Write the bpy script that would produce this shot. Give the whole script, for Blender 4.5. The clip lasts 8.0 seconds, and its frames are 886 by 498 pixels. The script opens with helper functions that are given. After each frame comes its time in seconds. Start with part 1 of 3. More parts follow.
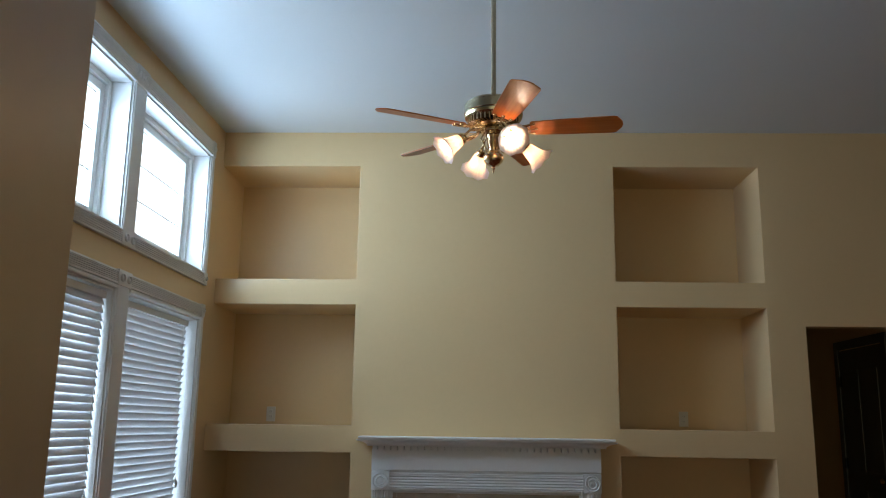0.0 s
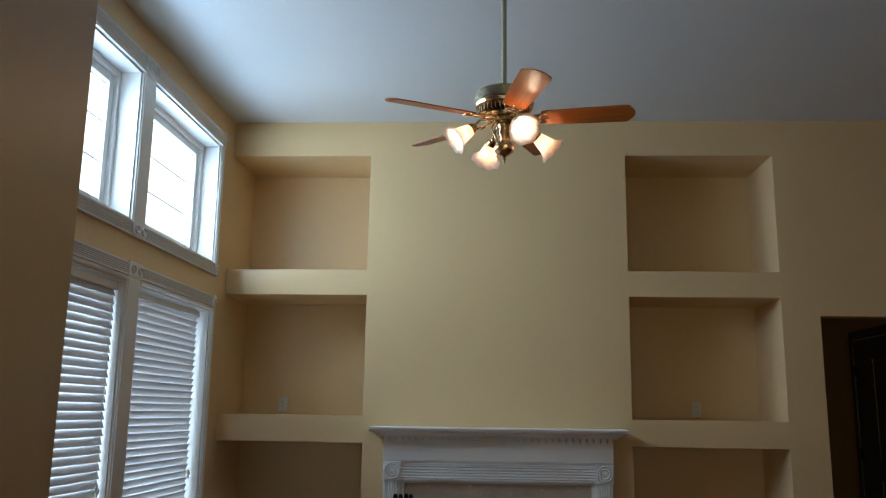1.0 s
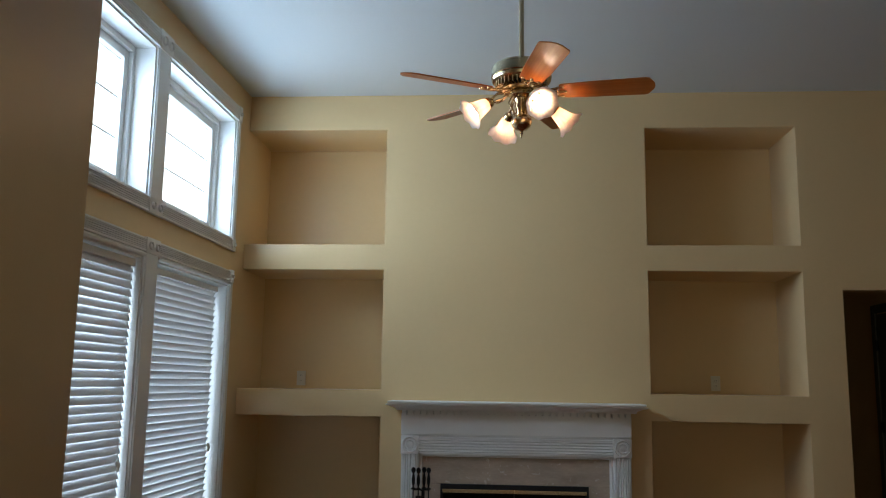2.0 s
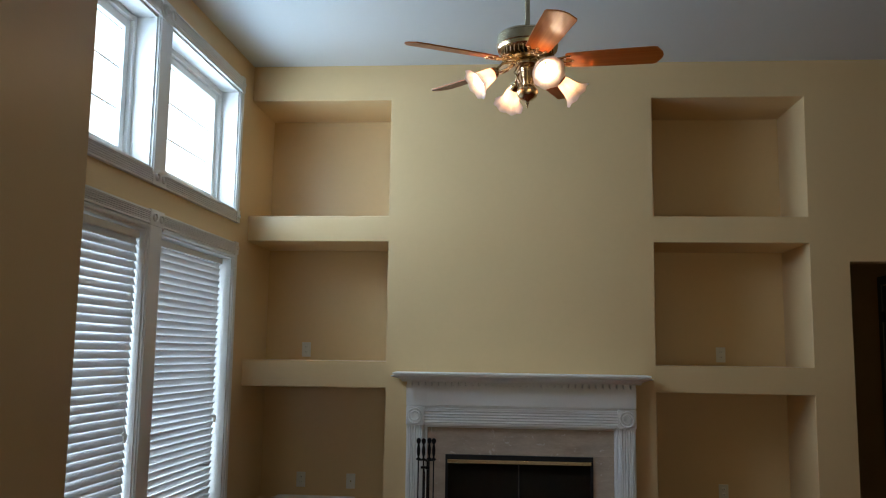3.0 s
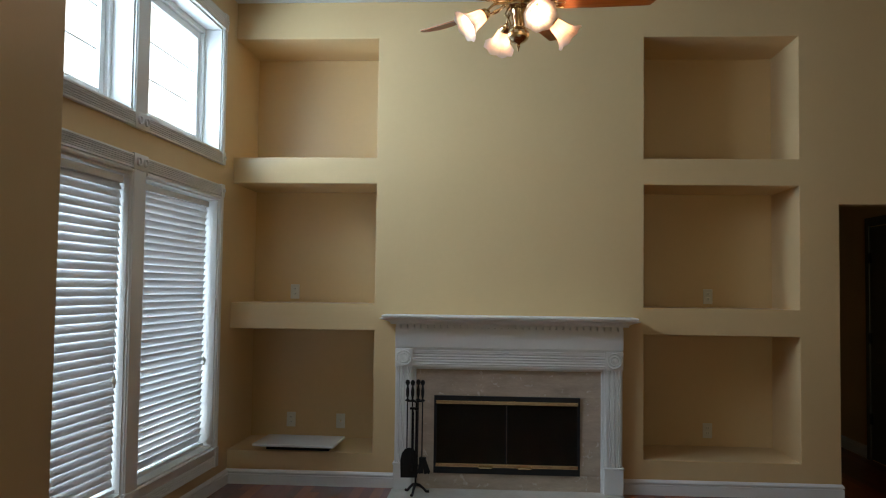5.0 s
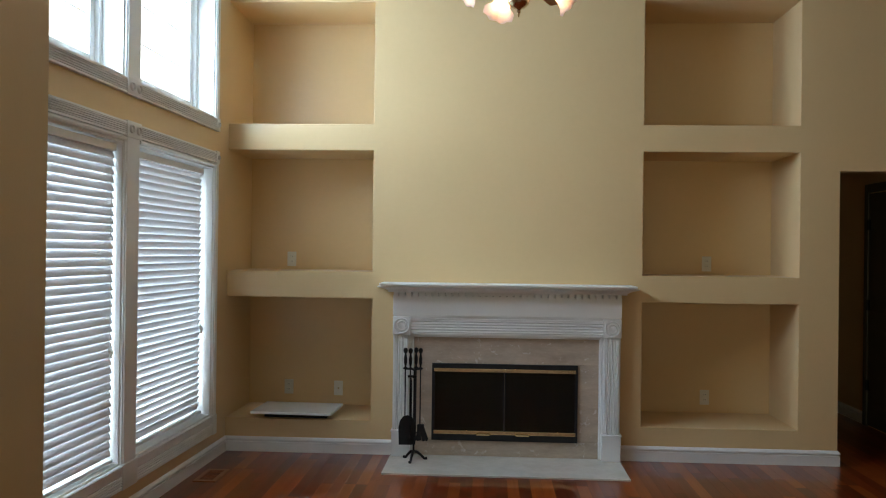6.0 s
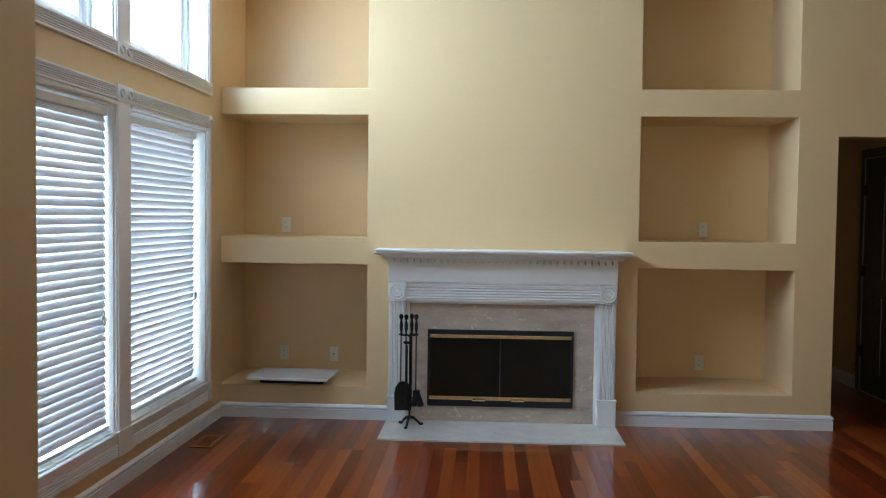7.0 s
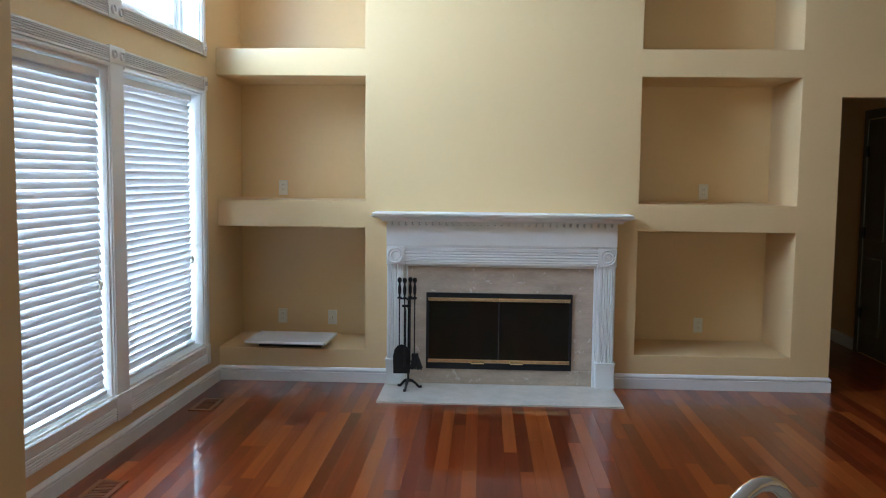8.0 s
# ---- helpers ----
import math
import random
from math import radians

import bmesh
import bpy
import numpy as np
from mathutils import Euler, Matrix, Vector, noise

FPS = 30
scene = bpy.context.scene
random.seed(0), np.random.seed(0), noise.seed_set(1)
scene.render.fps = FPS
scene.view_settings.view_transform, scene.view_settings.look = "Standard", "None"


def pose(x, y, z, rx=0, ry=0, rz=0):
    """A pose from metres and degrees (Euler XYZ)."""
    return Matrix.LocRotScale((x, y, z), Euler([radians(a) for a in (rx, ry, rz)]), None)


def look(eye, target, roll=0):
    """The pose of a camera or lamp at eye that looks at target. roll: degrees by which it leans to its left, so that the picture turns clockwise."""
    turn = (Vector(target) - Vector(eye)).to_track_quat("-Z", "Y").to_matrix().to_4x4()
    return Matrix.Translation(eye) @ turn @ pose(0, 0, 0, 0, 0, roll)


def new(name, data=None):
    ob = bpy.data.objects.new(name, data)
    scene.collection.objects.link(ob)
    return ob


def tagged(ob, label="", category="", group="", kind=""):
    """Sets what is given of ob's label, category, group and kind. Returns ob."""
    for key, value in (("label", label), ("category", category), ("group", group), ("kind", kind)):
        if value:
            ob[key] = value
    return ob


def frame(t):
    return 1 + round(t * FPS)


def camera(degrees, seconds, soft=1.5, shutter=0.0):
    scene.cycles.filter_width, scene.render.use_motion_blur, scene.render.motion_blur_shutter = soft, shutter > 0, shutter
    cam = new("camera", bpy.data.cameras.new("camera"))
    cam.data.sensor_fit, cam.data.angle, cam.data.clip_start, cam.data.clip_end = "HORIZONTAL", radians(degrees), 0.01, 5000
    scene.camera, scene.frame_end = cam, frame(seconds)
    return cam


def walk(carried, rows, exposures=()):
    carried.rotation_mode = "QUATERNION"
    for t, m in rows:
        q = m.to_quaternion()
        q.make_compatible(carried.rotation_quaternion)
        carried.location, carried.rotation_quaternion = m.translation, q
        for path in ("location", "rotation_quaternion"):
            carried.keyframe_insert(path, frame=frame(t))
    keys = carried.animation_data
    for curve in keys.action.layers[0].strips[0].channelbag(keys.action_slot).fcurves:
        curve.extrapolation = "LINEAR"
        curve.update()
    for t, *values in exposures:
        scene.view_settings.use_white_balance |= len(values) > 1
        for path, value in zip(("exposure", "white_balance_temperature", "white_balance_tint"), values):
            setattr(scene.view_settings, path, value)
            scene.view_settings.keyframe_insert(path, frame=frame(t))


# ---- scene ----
cam = camera(55.6, 8.0, soft=1.1)
PATH = [
    (0, (-0.175, -6.233, 1.339), (-0.247, -4.276, 1.749), 0.8),
    (0.5, (-0.174, -6.222, 1.358), (-0.257, -4.264, 1.756), 0.8),
    (1, (-0.17, -6.209, 1.357), (-0.27, -4.249, 1.739), 0.8),
    (1.5, (-0.164, -6.197, 1.376), (-0.289, -4.231, 1.722), 0.8),
    (3, (-0.17, -6.161, 1.389), (-0.323, -4.182, 1.636), 0.8),
    (3.5, (-0.168, -6.155, 1.428), (-0.31, -4.17, 1.626), 0.8),
    (4, (-0.175, -6.149, 1.419), (-0.307, -4.162, 1.597), 0.7),
    (4.5, (-0.175, -6.138, 1.429), (-0.303, -4.147, 1.569), 0.8),
    (5.8, (-0.181, -6.103, 1.474), (-0.3, -4.107, 1.497), 0.6),
    (6, (-0.189, -6.088, 1.481), (-0.304, -4.091, 1.487), 0.7),
    (6.5, (-0.208, -6.062, 1.487), (-0.309, -4.065, 1.449), 0.7),
    (7, (-0.208, -6.05, 1.49), (-0.306, -4.054, 1.412), 0.7),
    (7.5, (-0.215, -6.026, 1.485), (-0.313, -4.031, 1.379), 0.6),
    (8, (-0.201, -6.012, 1.501), (-0.297, -4.022, 1.331), 0.6),
]
EXPOSURES = [(0.0, -0.18, 6250, 10), (1.5, -0.36, 6450, 10), (3.0, -0.23, 6600, 10), (4.6, -0.22, 6800, 10), (5.9, 0.34, 6750, 10), (6.5, 0.67, 6280, 10), (8.0, 0.93, 5930, 10)]
walk(cam, [(t, look(eye, target, roll)) for t, eye, target, roll in PATH], EXPOSURES)

# ---- world, daylight through the windows ----
world = bpy.data.worlds.new("overcast_sky")
scene.world = world
world.use_nodes = True
wn = world.node_tree
sky = wn.nodes.new("ShaderNodeTexSky")
sky.sky_type = "NISHITA"
sky.sun_disc = False
sky.sun_elevation, sky.sun_rotation = radians(48), radians(250)
wn.links.new(sky.outputs[0], wn.nodes["Background"].inputs[0])
wn.nodes["Background"].inputs[1].default_value = 0.1
sun = new("sun", bpy.data.lights.new("sun", "SUN"))
sun.data.energy, sun.data.angle, sun.data.color = 0.8, radians(15), (1.0, 0.96, 0.9)
sun.matrix_world = look((-6, -2.2, 7.5), (0, 0, 0))

# room measures
WX = -2.13                      # face of the window wall
CEIL = 3.572                    # ceiling height
NICHE_L, NICHE_R = (WX, -1.055), (0.893, 1.99)
NICHE_Z = [(0.243, 1.133), (1.325, 2.213), (2.405, 3.298)]
DEPTH = 0.61
WALL_END, OPEN_END, DOOR_H = 2.265, 3.12, 2.082
FILL_SPAN = (-0.7, 1.9)             # x span of an added, unseen glass door in the south wall
EAST, SOUTH = 9.0, -9.2         # walls out of sight that close the room
FC = -0.076                     # centre of the fireplace
UNITS = [(-1.525, -0.315), (-2.885, -1.695)]   # window openings along the wall
UP_Z, LOW_Z = (2.395, 3.282), (0.315, 2.055)
WEST = Matrix.Translation((WX, 0, 0)) @ pose(0, 0, 0, 0, 0, -1.2) @ Matrix.Translation((-WX, 0, 0))   # the window wall is not quite square


TILT = 9                        # more daylight from the sky than from the ground


def window_lamp(y, z, power):
    lamp = new("window_daylight", bpy.data.lights.new("window_daylight", "AREA"))
    lamp.data.shape = "RECTANGLE"
    lamp.data.size, lamp.data.size_y = z[1] - z[0], y[1] - y[0]
    lamp.data.energy = power * lamp.data.size * lamp.data.size_y
    lamp.data.color = (0.48, 0.69, 1.0)
    lamp.data.spread = radians(172)
    lamp.matrix_world = WEST @ pose(WX - 0.24 - math.sin(radians(TILT)) * lamp.data.size / 2, sum(y) / 2, sum(z) / 2, 0, TILT - 90, 0)


for unit in UNITS:
    window_lamp(unit, UP_Z, 56.0)
    window_lamp(unit, LOW_Z, 24.0)
# added fill light for the fireplace wall, behind an unseen glass door
fill_lamp = new("added_fill_light", bpy.data.lights.new("added_fill_light", "AREA"))
fill_lamp.data.shape, fill_lamp.data.size, fill_lamp.data.size_y = "RECTANGLE", FILL_SPAN[1] - FILL_SPAN[0], 2.05
fill_lamp.data.energy, fill_lamp.data.color = 7.0 * fill_lamp.data.size * fill_lamp.data.size_y, (0.92, 0.93, 0.68)
fill_lamp.matrix_world = pose(sum(FILL_SPAN) / 2, SOUTH - 0.16, 1.05, 90, 0, 0)


# ---- materials ----
def mat(name, color, rough=0.5, metal=0.0, vary=0.06, scale=6.0, fine=60.0, bump=0.1, bump_scale=120.0, coat=0.0, stretch=(1, 1, 1), per_object=0.0):
    m = bpy.data.materials.new(name)
    m.use_nodes = True
    n, l = m.node_tree.nodes, m.node_tree.links
    b = n["Principled BSDF"]
    b.inputs["Metallic"].default_value = metal
    b.inputs["Coat Weight"].default_value = coat
    b.inputs["Coat Roughness"].default_value = 0.08
    tc = n.new("ShaderNodeTexCoord")
    mp = n.new("ShaderNodeMapping")
    mp.inputs["Scale"].default_value = stretch
    l.new(tc.outputs["Object"], mp.inputs["Vector"])
    large, small = n.new("ShaderNodeTexNoise"), n.new("ShaderNodeTexNoise")
    for tex, s in ((large, scale), (small, fine)):
        tex.inputs["Scale"].default_value = s
        tex.inputs["Detail"].default_value = 4
        l.new(mp.outputs[0], tex.inputs["Vector"])
    add = n.new("ShaderNodeMath")
    add.operation = "MULTIPLY_ADD"
    add.inputs[1].default_value = 0.4
    l.new(small.outputs["Fac"], add.inputs[0])
    l.new(large.outputs["Fac"], add.inputs[2])
    last = add.outputs[0]
    if per_object:
        info = n.new("ShaderNodeObjectInfo")
        more = n.new("ShaderNodeMath")
        more.operation = "MULTIPLY_ADD"
        more.inputs[1].default_value = per_object
        l.new(info.outputs["Random"], more.inputs[0])
        l.new(last, more.inputs[2])
        last = more.outputs[0]
    ramp = n.new("ShaderNodeMapRange")
    ramp.inputs["From Min"].default_value, ramp.inputs["From Max"].default_value = 0.4, 1.0
    ramp.inputs["To Min"].default_value, ramp.inputs["To Max"].default_value = 1 - vary, 1 + vary
    l.new(last, ramp.inputs["Value"])
    mul = n.new("ShaderNodeVectorMath")
    mul.operation = "SCALE"
    mul.inputs[0].default_value = color
    l.new(ramp.outputs[0], mul.inputs["Scale"])
    l.new(mul.outputs[0], b.inputs["Base Color"])
    rr = n.new("ShaderNodeMapRange")
    rr.inputs["To Min"].default_value, rr.inputs["To Max"].default_value = rough * 0.85, min(1, rough * 1.15)
    l.new(large.outputs["Fac"], rr.inputs["Value"])
    l.new(rr.outputs[0], b.inputs["Roughness"])
    if bump:
        bt, bp = n.new("ShaderNodeTexNoise"), n.new("ShaderNodeBump")
        bt.inputs["Scale"].default_value, bt.inputs["Detail"].default_value = bump_scale, 2
        bp.inputs["Strength"].default_value, bp.inputs["Distance"].default_value = bump, 0.004
        l.new(mp.outputs[0], bt.inputs["Vector"])
        l.new(bt.outputs["Fac"], bp.inputs["Height"])
        l.new(bp.outputs[0], b.inputs["Normal"])
    return m


def glow(name, color, strength):
    m = mat(name, color, 0.4, bump=0)
    b = m.node_tree.nodes["Principled BSDF"]
    b.inputs["Emission Color"].default_value = (*color, 1)
    b.inputs["Emission Strength"].default_value = strength
    return m


def wood_material(name, dark, mid, light, rough, coat, along, island=False, grain=1.0, across=26):
    """Wood with long grain along an axis and its own tone for each board."""
    m = bpy.data.materials.new(name)
    m.use_nodes = True
    n, l = m.node_tree.nodes, m.node_tree.links
    b = n["Principled BSDF"]
    tc, mp = n.new("ShaderNodeTexCoord"), n.new("ShaderNodeMapping")
    mp.inputs["Scale"].default_value = tuple(1.2 if a == along else across for a in "xyz")
    l.new(tc.outputs["Object"], mp.inputs["Vector"])
    if island:
        own = n.new("ShaderNodeNewGeometry").outputs["Random Per Island"]
    else:
        own = n.new("ShaderNodeObjectInfo").outputs["Random"]
    shift = n.new("ShaderNodeVectorMath")
    shift.operation = "MULTIPLY_ADD"
    l.new(own, shift.inputs[0])
    shift.inputs[1].default_value = (37, 53, 71)
    l.new(mp.outputs[0], shift.inputs[2])
    tex = n.new("ShaderNodeTexNoise")
    tex.inputs["Scale"].default_value, tex.inputs["Detail"].default_value = 1.0, 6
    tex.inputs["Distortion"].default_value = 0.6
    l.new(shift.outputs[0], tex.inputs["Vector"])
    tone = n.new("ShaderNodeMath")
    tone.operation = "MULTIPLY_ADD"
    tone.inputs[1].default_value = 0.42 * grain
    l.new(tex.outputs["Fac"], tone.inputs[0])
    half = n.new("ShaderNodeMapRange")
    half.inputs["To Min"].default_value, half.inputs["To Max"].default_value = 0.10 - 0.1 * grain, 0.98 - 0.3 * grain
    l.new(own, half.inputs["Value"])
    l.new(half.outputs[0], tone.inputs[2])
    ramp = n.new("ShaderNodeValToRGB")
    e = ramp.color_ramp.elements
    e[0].position, e[0].color = 0.05, (*dark, 1)
    e[1].position, e[1].color = 0.95, (*light, 1)
    middle = e.new(0.5)
    middle.color = (*mid, 1)
    l.new(tone.outputs[0], ramp.inputs[0])
    l.new(ramp.outputs[0], b.inputs["Base Color"])
    b.inputs["Roughness"].default_value = rough
    b.inputs["Specular IOR Level"].default_value = 0.15 if coat > 0.6 else 0.3
    b.inputs["Coat Weight"].default_value, b.inputs["Coat Roughness"].default_value = coat, 0.045
    wave, bp = n.new("ShaderNodeTexNoise"), n.new("ShaderNodeBump")
    wave.inputs["Scale"].default_value = 5
    l.new(tc.outputs["Object"], wave.inputs["Vector"])
    bp.inputs["Strength"].default_value, bp.inputs["Distance"].default_value = 0.03, 0.01
    l.new(wave.outputs["Fac"], bp.inputs["Height"])
    l.new(bp.outputs[0], b.inputs["Coat Normal"])
    return m


PAINT = mat("cream_wall_paint", (0.735, 0.514, 0.256), 0.38, vary=0.03, scale=1.3, fine=25, bump=0.06, bump_scale=170)
CEILING = mat("white_ceiling_paint", (0.67, 0.69, 0.66), 0.38, vary=0.02, scale=0.8, bump=0.05, bump_scale=120)
TRIM = mat("white_gloss_trim", (0.82, 0.80, 0.75), 0.3, vary=0.03, scale=5, bump=0.03, bump_scale=60)
PLASTIC = mat("ivory_plastic", (0.74, 0.70, 0.60), 0.35, vary=0.02, bump=0)
SLOT = mat("dark_slot", (0.03, 0.03, 0.03), 0.6, bump=0)
MARBLE = mat("beige_marble_tile", (0.50, 0.39, 0.29), 0.2, vary=0.2, scale=4, fine=26, bump=0.02, stretch=(1, 1, 3.2))
HEARTH = mat("cream_marble_slab", (0.66, 0.60, 0.50), 0.14, vary=0.1, scale=6, fine=30, bump=0.02)
for m, amount in ((MARBLE, 0.61), (HEARTH, 0.66)):      # pale flecks and short veins in the stone
    n, l = m.node_tree.nodes, m.node_tree.links
    b = n["Principled BSDF"]
    under = b.inputs["Base Color"].links[0].from_socket
    tc, fleck, step, mix = (n.new(k) for k in ("ShaderNodeTexCoord", "ShaderNodeTexNoise", "ShaderNodeMapRange", "ShaderNodeMix"))
    fleck.inputs["Scale"].default_value, fleck.inputs["Detail"].default_value, fleck.inputs["Distortion"].default_value = 15, 5, 1.5
    step.inputs["From Min"].default_value, step.inputs["From Max"].default_value = amount, amount + 0.1
    step.inputs["To Max"].default_value = 0.55
    mix.data_type = "RGBA"
    mix.inputs[7].default_value = (0.78, 0.72, 0.62, 1)
    l.new(tc.outputs["Object"], fleck.inputs["Vector"])
    l.new(fleck.outputs["Fac"], step.inputs["Value"])
    l.new(step.outputs[0], mix.inputs[0])
    l.new(under, mix.inputs[6])
    l.new(mix.outputs[2], b.inputs["Base Color"])
BLACK = mat("black_metal", (0.006, 0.006, 0.006), 0.65, metal=0.0, bump=0.05)
IRON = mat("black_wrought_iron", (0.016, 0.015, 0.014), 0.5, metal=0.5, vary=0.2, bump=0.2, bump_scale=200)
BRASS = mat("polished_brass", (0.74, 0.58, 0.34), 0.24, metal=1.0, vary=0.08, scale=20, bump=0.03)
SATIN_BRASS = mat("antique_brass", (0.56, 0.49, 0.33), 0.24, metal=1.0, vary=0.1, scale=12, bump=0.03)
CHROME = mat("chrome", (0.82, 0.82, 0.82), 0.06, metal=1.0, vary=0.03, bump=0)
SOOT = mat("sooty_firebrick", (0.016, 0.017, 0.019), 0.9, vary=0.4, scale=9, bump=0.3, bump_scale=40)
CORD = mat("white_cord", (0.75, 0.75, 0.74), 0.7, bump=0)
STONE = mat("speckled_worktop", (0.36, 0.32, 0.27), 0.2, vary=0.35, scale=60, fine=240, bump=0)
CABINET = mat("painted_cabinet", (0.62, 0.60, 0.55), 0.4, vary=0.04)
BOARD = mat("white_laminate", (0.84, 0.84, 0.81), 0.25, vary=0.03, bump=0)
BRISTLE = mat("black_bristle", (0.012, 0.011, 0.01), 0.8, vary=0.4, scale=90, bump=0.6, bump_scale=300)
DARK_DOOR = mat("stained_door", (0.10, 0.09, 0.06), 0.4, vary=0.2, scale=3, fine=40, bump=0.05, stretch=(8, 8, 1))
PLANK = wood_material("cherry_plank", (0.085, 0.011, 0.003), (0.195, 0.026, 0.005), (0.36, 0.082, 0.013), 0.3, 0.85, "y")
PLANKS = wood_material("cherry_planks", (0.085, 0.011, 0.003), (0.195, 0.026, 0.005), (0.36, 0.082, 0.013), 0.3, 0.85, "y", island=True)
VENT = wood_material("vent_wood", (0.10, 0.022, 0.007), (0.17, 0.044, 0.012), (0.25, 0.080, 0.022), 0.35, 0.4, "y")
BLADE = wood_material("oak_blade", (0.34, 0.085, 0.012), (0.55, 0.155, 0.025), (0.70, 0.29, 0.06), 0.38, 0.05, "x", grain=1.5, across=80)

SLAT = mat("white_slat", (0.75, 0.74, 0.72), 0.4, vary=0.03, scale=8, bump=0.02)
FROST = mat("frosted_shade_glass", (0.90, 0.80, 0.72), 0.4, vary=0.03, bump=0)
for m, share, tint in ((SLAT, 0.075, (0.85, 0.9, 0.95, 1)), (FROST, 0.62, (1.0, 0.86, 0.76, 1))):
    n, l = m.node_tree.nodes, m.node_tree.links
    through_light, mix = n.new("ShaderNodeBsdfTranslucent"), n.new("ShaderNodeMixShader")
    through_light.inputs["Color"].default_value = tint
    mix.inputs[0].default_value = share
    l.new(n["Principled BSDF"].outputs[0], mix.inputs[1])
    l.new(through_light.outputs[0], mix.inputs[2])
    l.new(mix.outputs[0], n["Material Output"].inputs["Surface"])


def glass(name, tint, rough=0.0, face=0.03):
    """A thin pane: clear, with a mirror coat that grows at a slant."""
    m = bpy.data.materials.new(name)
    m.use_nodes = True
    n, l = m.node_tree.nodes, m.node_tree.links
    clear, shine, mix, fres = (n.new(k) for k in ("ShaderNodeBsdfTransparent", "ShaderNodeBsdfGlossy", "ShaderNodeMixShader", "ShaderNodeLayerWeight"))
    clear.inputs["Color"].default_value = (*tint, 1)
    shine.inputs["Roughness"].default_value = rough
    fres.inputs["Blend"].default_value = 0.5
    steep, base = n.new("ShaderNodeMath"), n.new("ShaderNodeMath")
    steep.operation, base.operation = "POWER", "MULTIPLY_ADD"
    steep.inputs[1].default_value = 4.5
    base.inputs[1].default_value, base.inputs[2].default_value = 0.7, face
    l.new(fres.outputs["Facing"], steep.inputs[0])
    l.new(steep.outputs[0], base.inputs[0])
    l.new(base.outputs[0], mix.inputs[0])
    l.new(clear.outputs[0], mix.inputs[1])
    l.new(shine.outputs[0], mix.inputs[2])
    l.new(mix.outputs[0], n["Material Output"].inputs["Surface"])
    return m


PANE = glass("window_glass", (0.97, 0.98, 0.97))
SMOKED = glass("smoked_fire_glass", (0.30, 0.34, 0.36), 0.01, 0.045)
SKY = glow("bright_cloud", (0.93, 0.97, 1.0), 3.0)
BULB = glow("lit_bulb", (1.0, 0.76, 0.52), 88.0)


# ---- mesh helpers ----
def thing(name, label, category, at=(0, 0, 0), rz=0, group="", kind=""):
    ob = new(name)
    ob.empty_display_size = 0.1
    ob.matrix_basis = pose(*at, 0, 0, rz)
    return tagged(ob, label, category, group, kind)


def mesh_of(bm, name, material, smooth=False):
    bmesh.ops.recalc_face_normals(bm, faces=bm.faces)
    me = bpy.data.meshes.new(name)
    bm.to_mesh(me)
    bm.free()
    me.materials.append(material)
    if smooth:
        for p in me.polygons:
            p.use_smooth = True
        me.set_sharp_from_angle(angle=radians(smooth if smooth > 1 else 40))
    return me


def part(name, bm, material, parent=None, label="", smooth=False, m=None):
    ob = new(name, mesh_of(bm, name, material, smooth))
    if parent:
        ob.parent = parent
    if m:
        ob.matrix_basis = m
    return tagged(ob, label)


def box(lo, hi, bevel=0.002, bm=None):
    bm = bm or bmesh.new()
    lo, hi = Vector(lo), Vector(hi)
    made = bmesh.ops.create_cube(bm, size=1, matrix=Matrix.LocRotScale((lo + hi) / 2, None, hi - lo))
    if bevel:
        edges = {e for v in made["verts"] for e in v.link_edges}
        bmesh.ops.bevel(bm, geom=list(edges), offset=bevel, segments=2, profile=0.5, affect="EDGES")
    return bm


def lathe(profile, segments=32, m=None, bm=None, wave=None):
    """Turns (radius, height) points round z. wave(i, angle): factor and lift for scalloped rims."""
    bm = bm or bmesh.new()
    m = m or Matrix()
    rings = []
    for i, (r, z) in enumerate(profile):
        ring = []
        for k in range(segments):
            a = 2 * math.pi * k / segments
            f, dz = wave(i, a) if wave else (1, 0)
            ring.append(bm.verts.new(m @ Vector((r * f * math.cos(a), r * f * math.sin(a), z + dz))))
        rings.append(ring)
    for a, b in zip(rings, rings[1:]):
        for k in range(segments):
            bm.faces.new((a[k], a[(k + 1) % segments], b[(k + 1) % segments], b[k]))
    for ring, r in ((rings[0], profile[0][0]), (rings[-1], profile[-1][0])):
        if r > 0 and not wave:
            bm.faces.new(ring)
    return bm


def tube(points, r, segments=12, bm=None):
    """A round bar along a line of points; r may be one radius or one a point."""
    bm = bm or bmesh.new()
    pts = [Vector(p) for p in points]
    radii = r if isinstance(r, (list, tuple)) else [r] * len(pts)
    rings, side = [], None
    for i, p in enumerate(pts):
        d = (pts[min(i + 1, len(pts) - 1)] - pts[max(i - 1, 0)]).normalized()
        if side is None:
            side = d.orthogonal().normalized()
        side = (side - d * side.dot(d)).normalized()
        up = d.cross(side)
        rings.append([bm.verts.new(p + radii[i] * (math.cos(a) * side + math.sin(a) * up)) for a in (2 * math.pi * k / segments for k in range(segments))])
    for a, b in zip(rings, rings[1:]):
        for k in range(segments):
            bm.faces.new((a[k], a[(k + 1) % segments], b[(k + 1) % segments], b[k]))
    bm.faces.new(rings[0])
    bm.faces.new(rings[-1])
    return bm


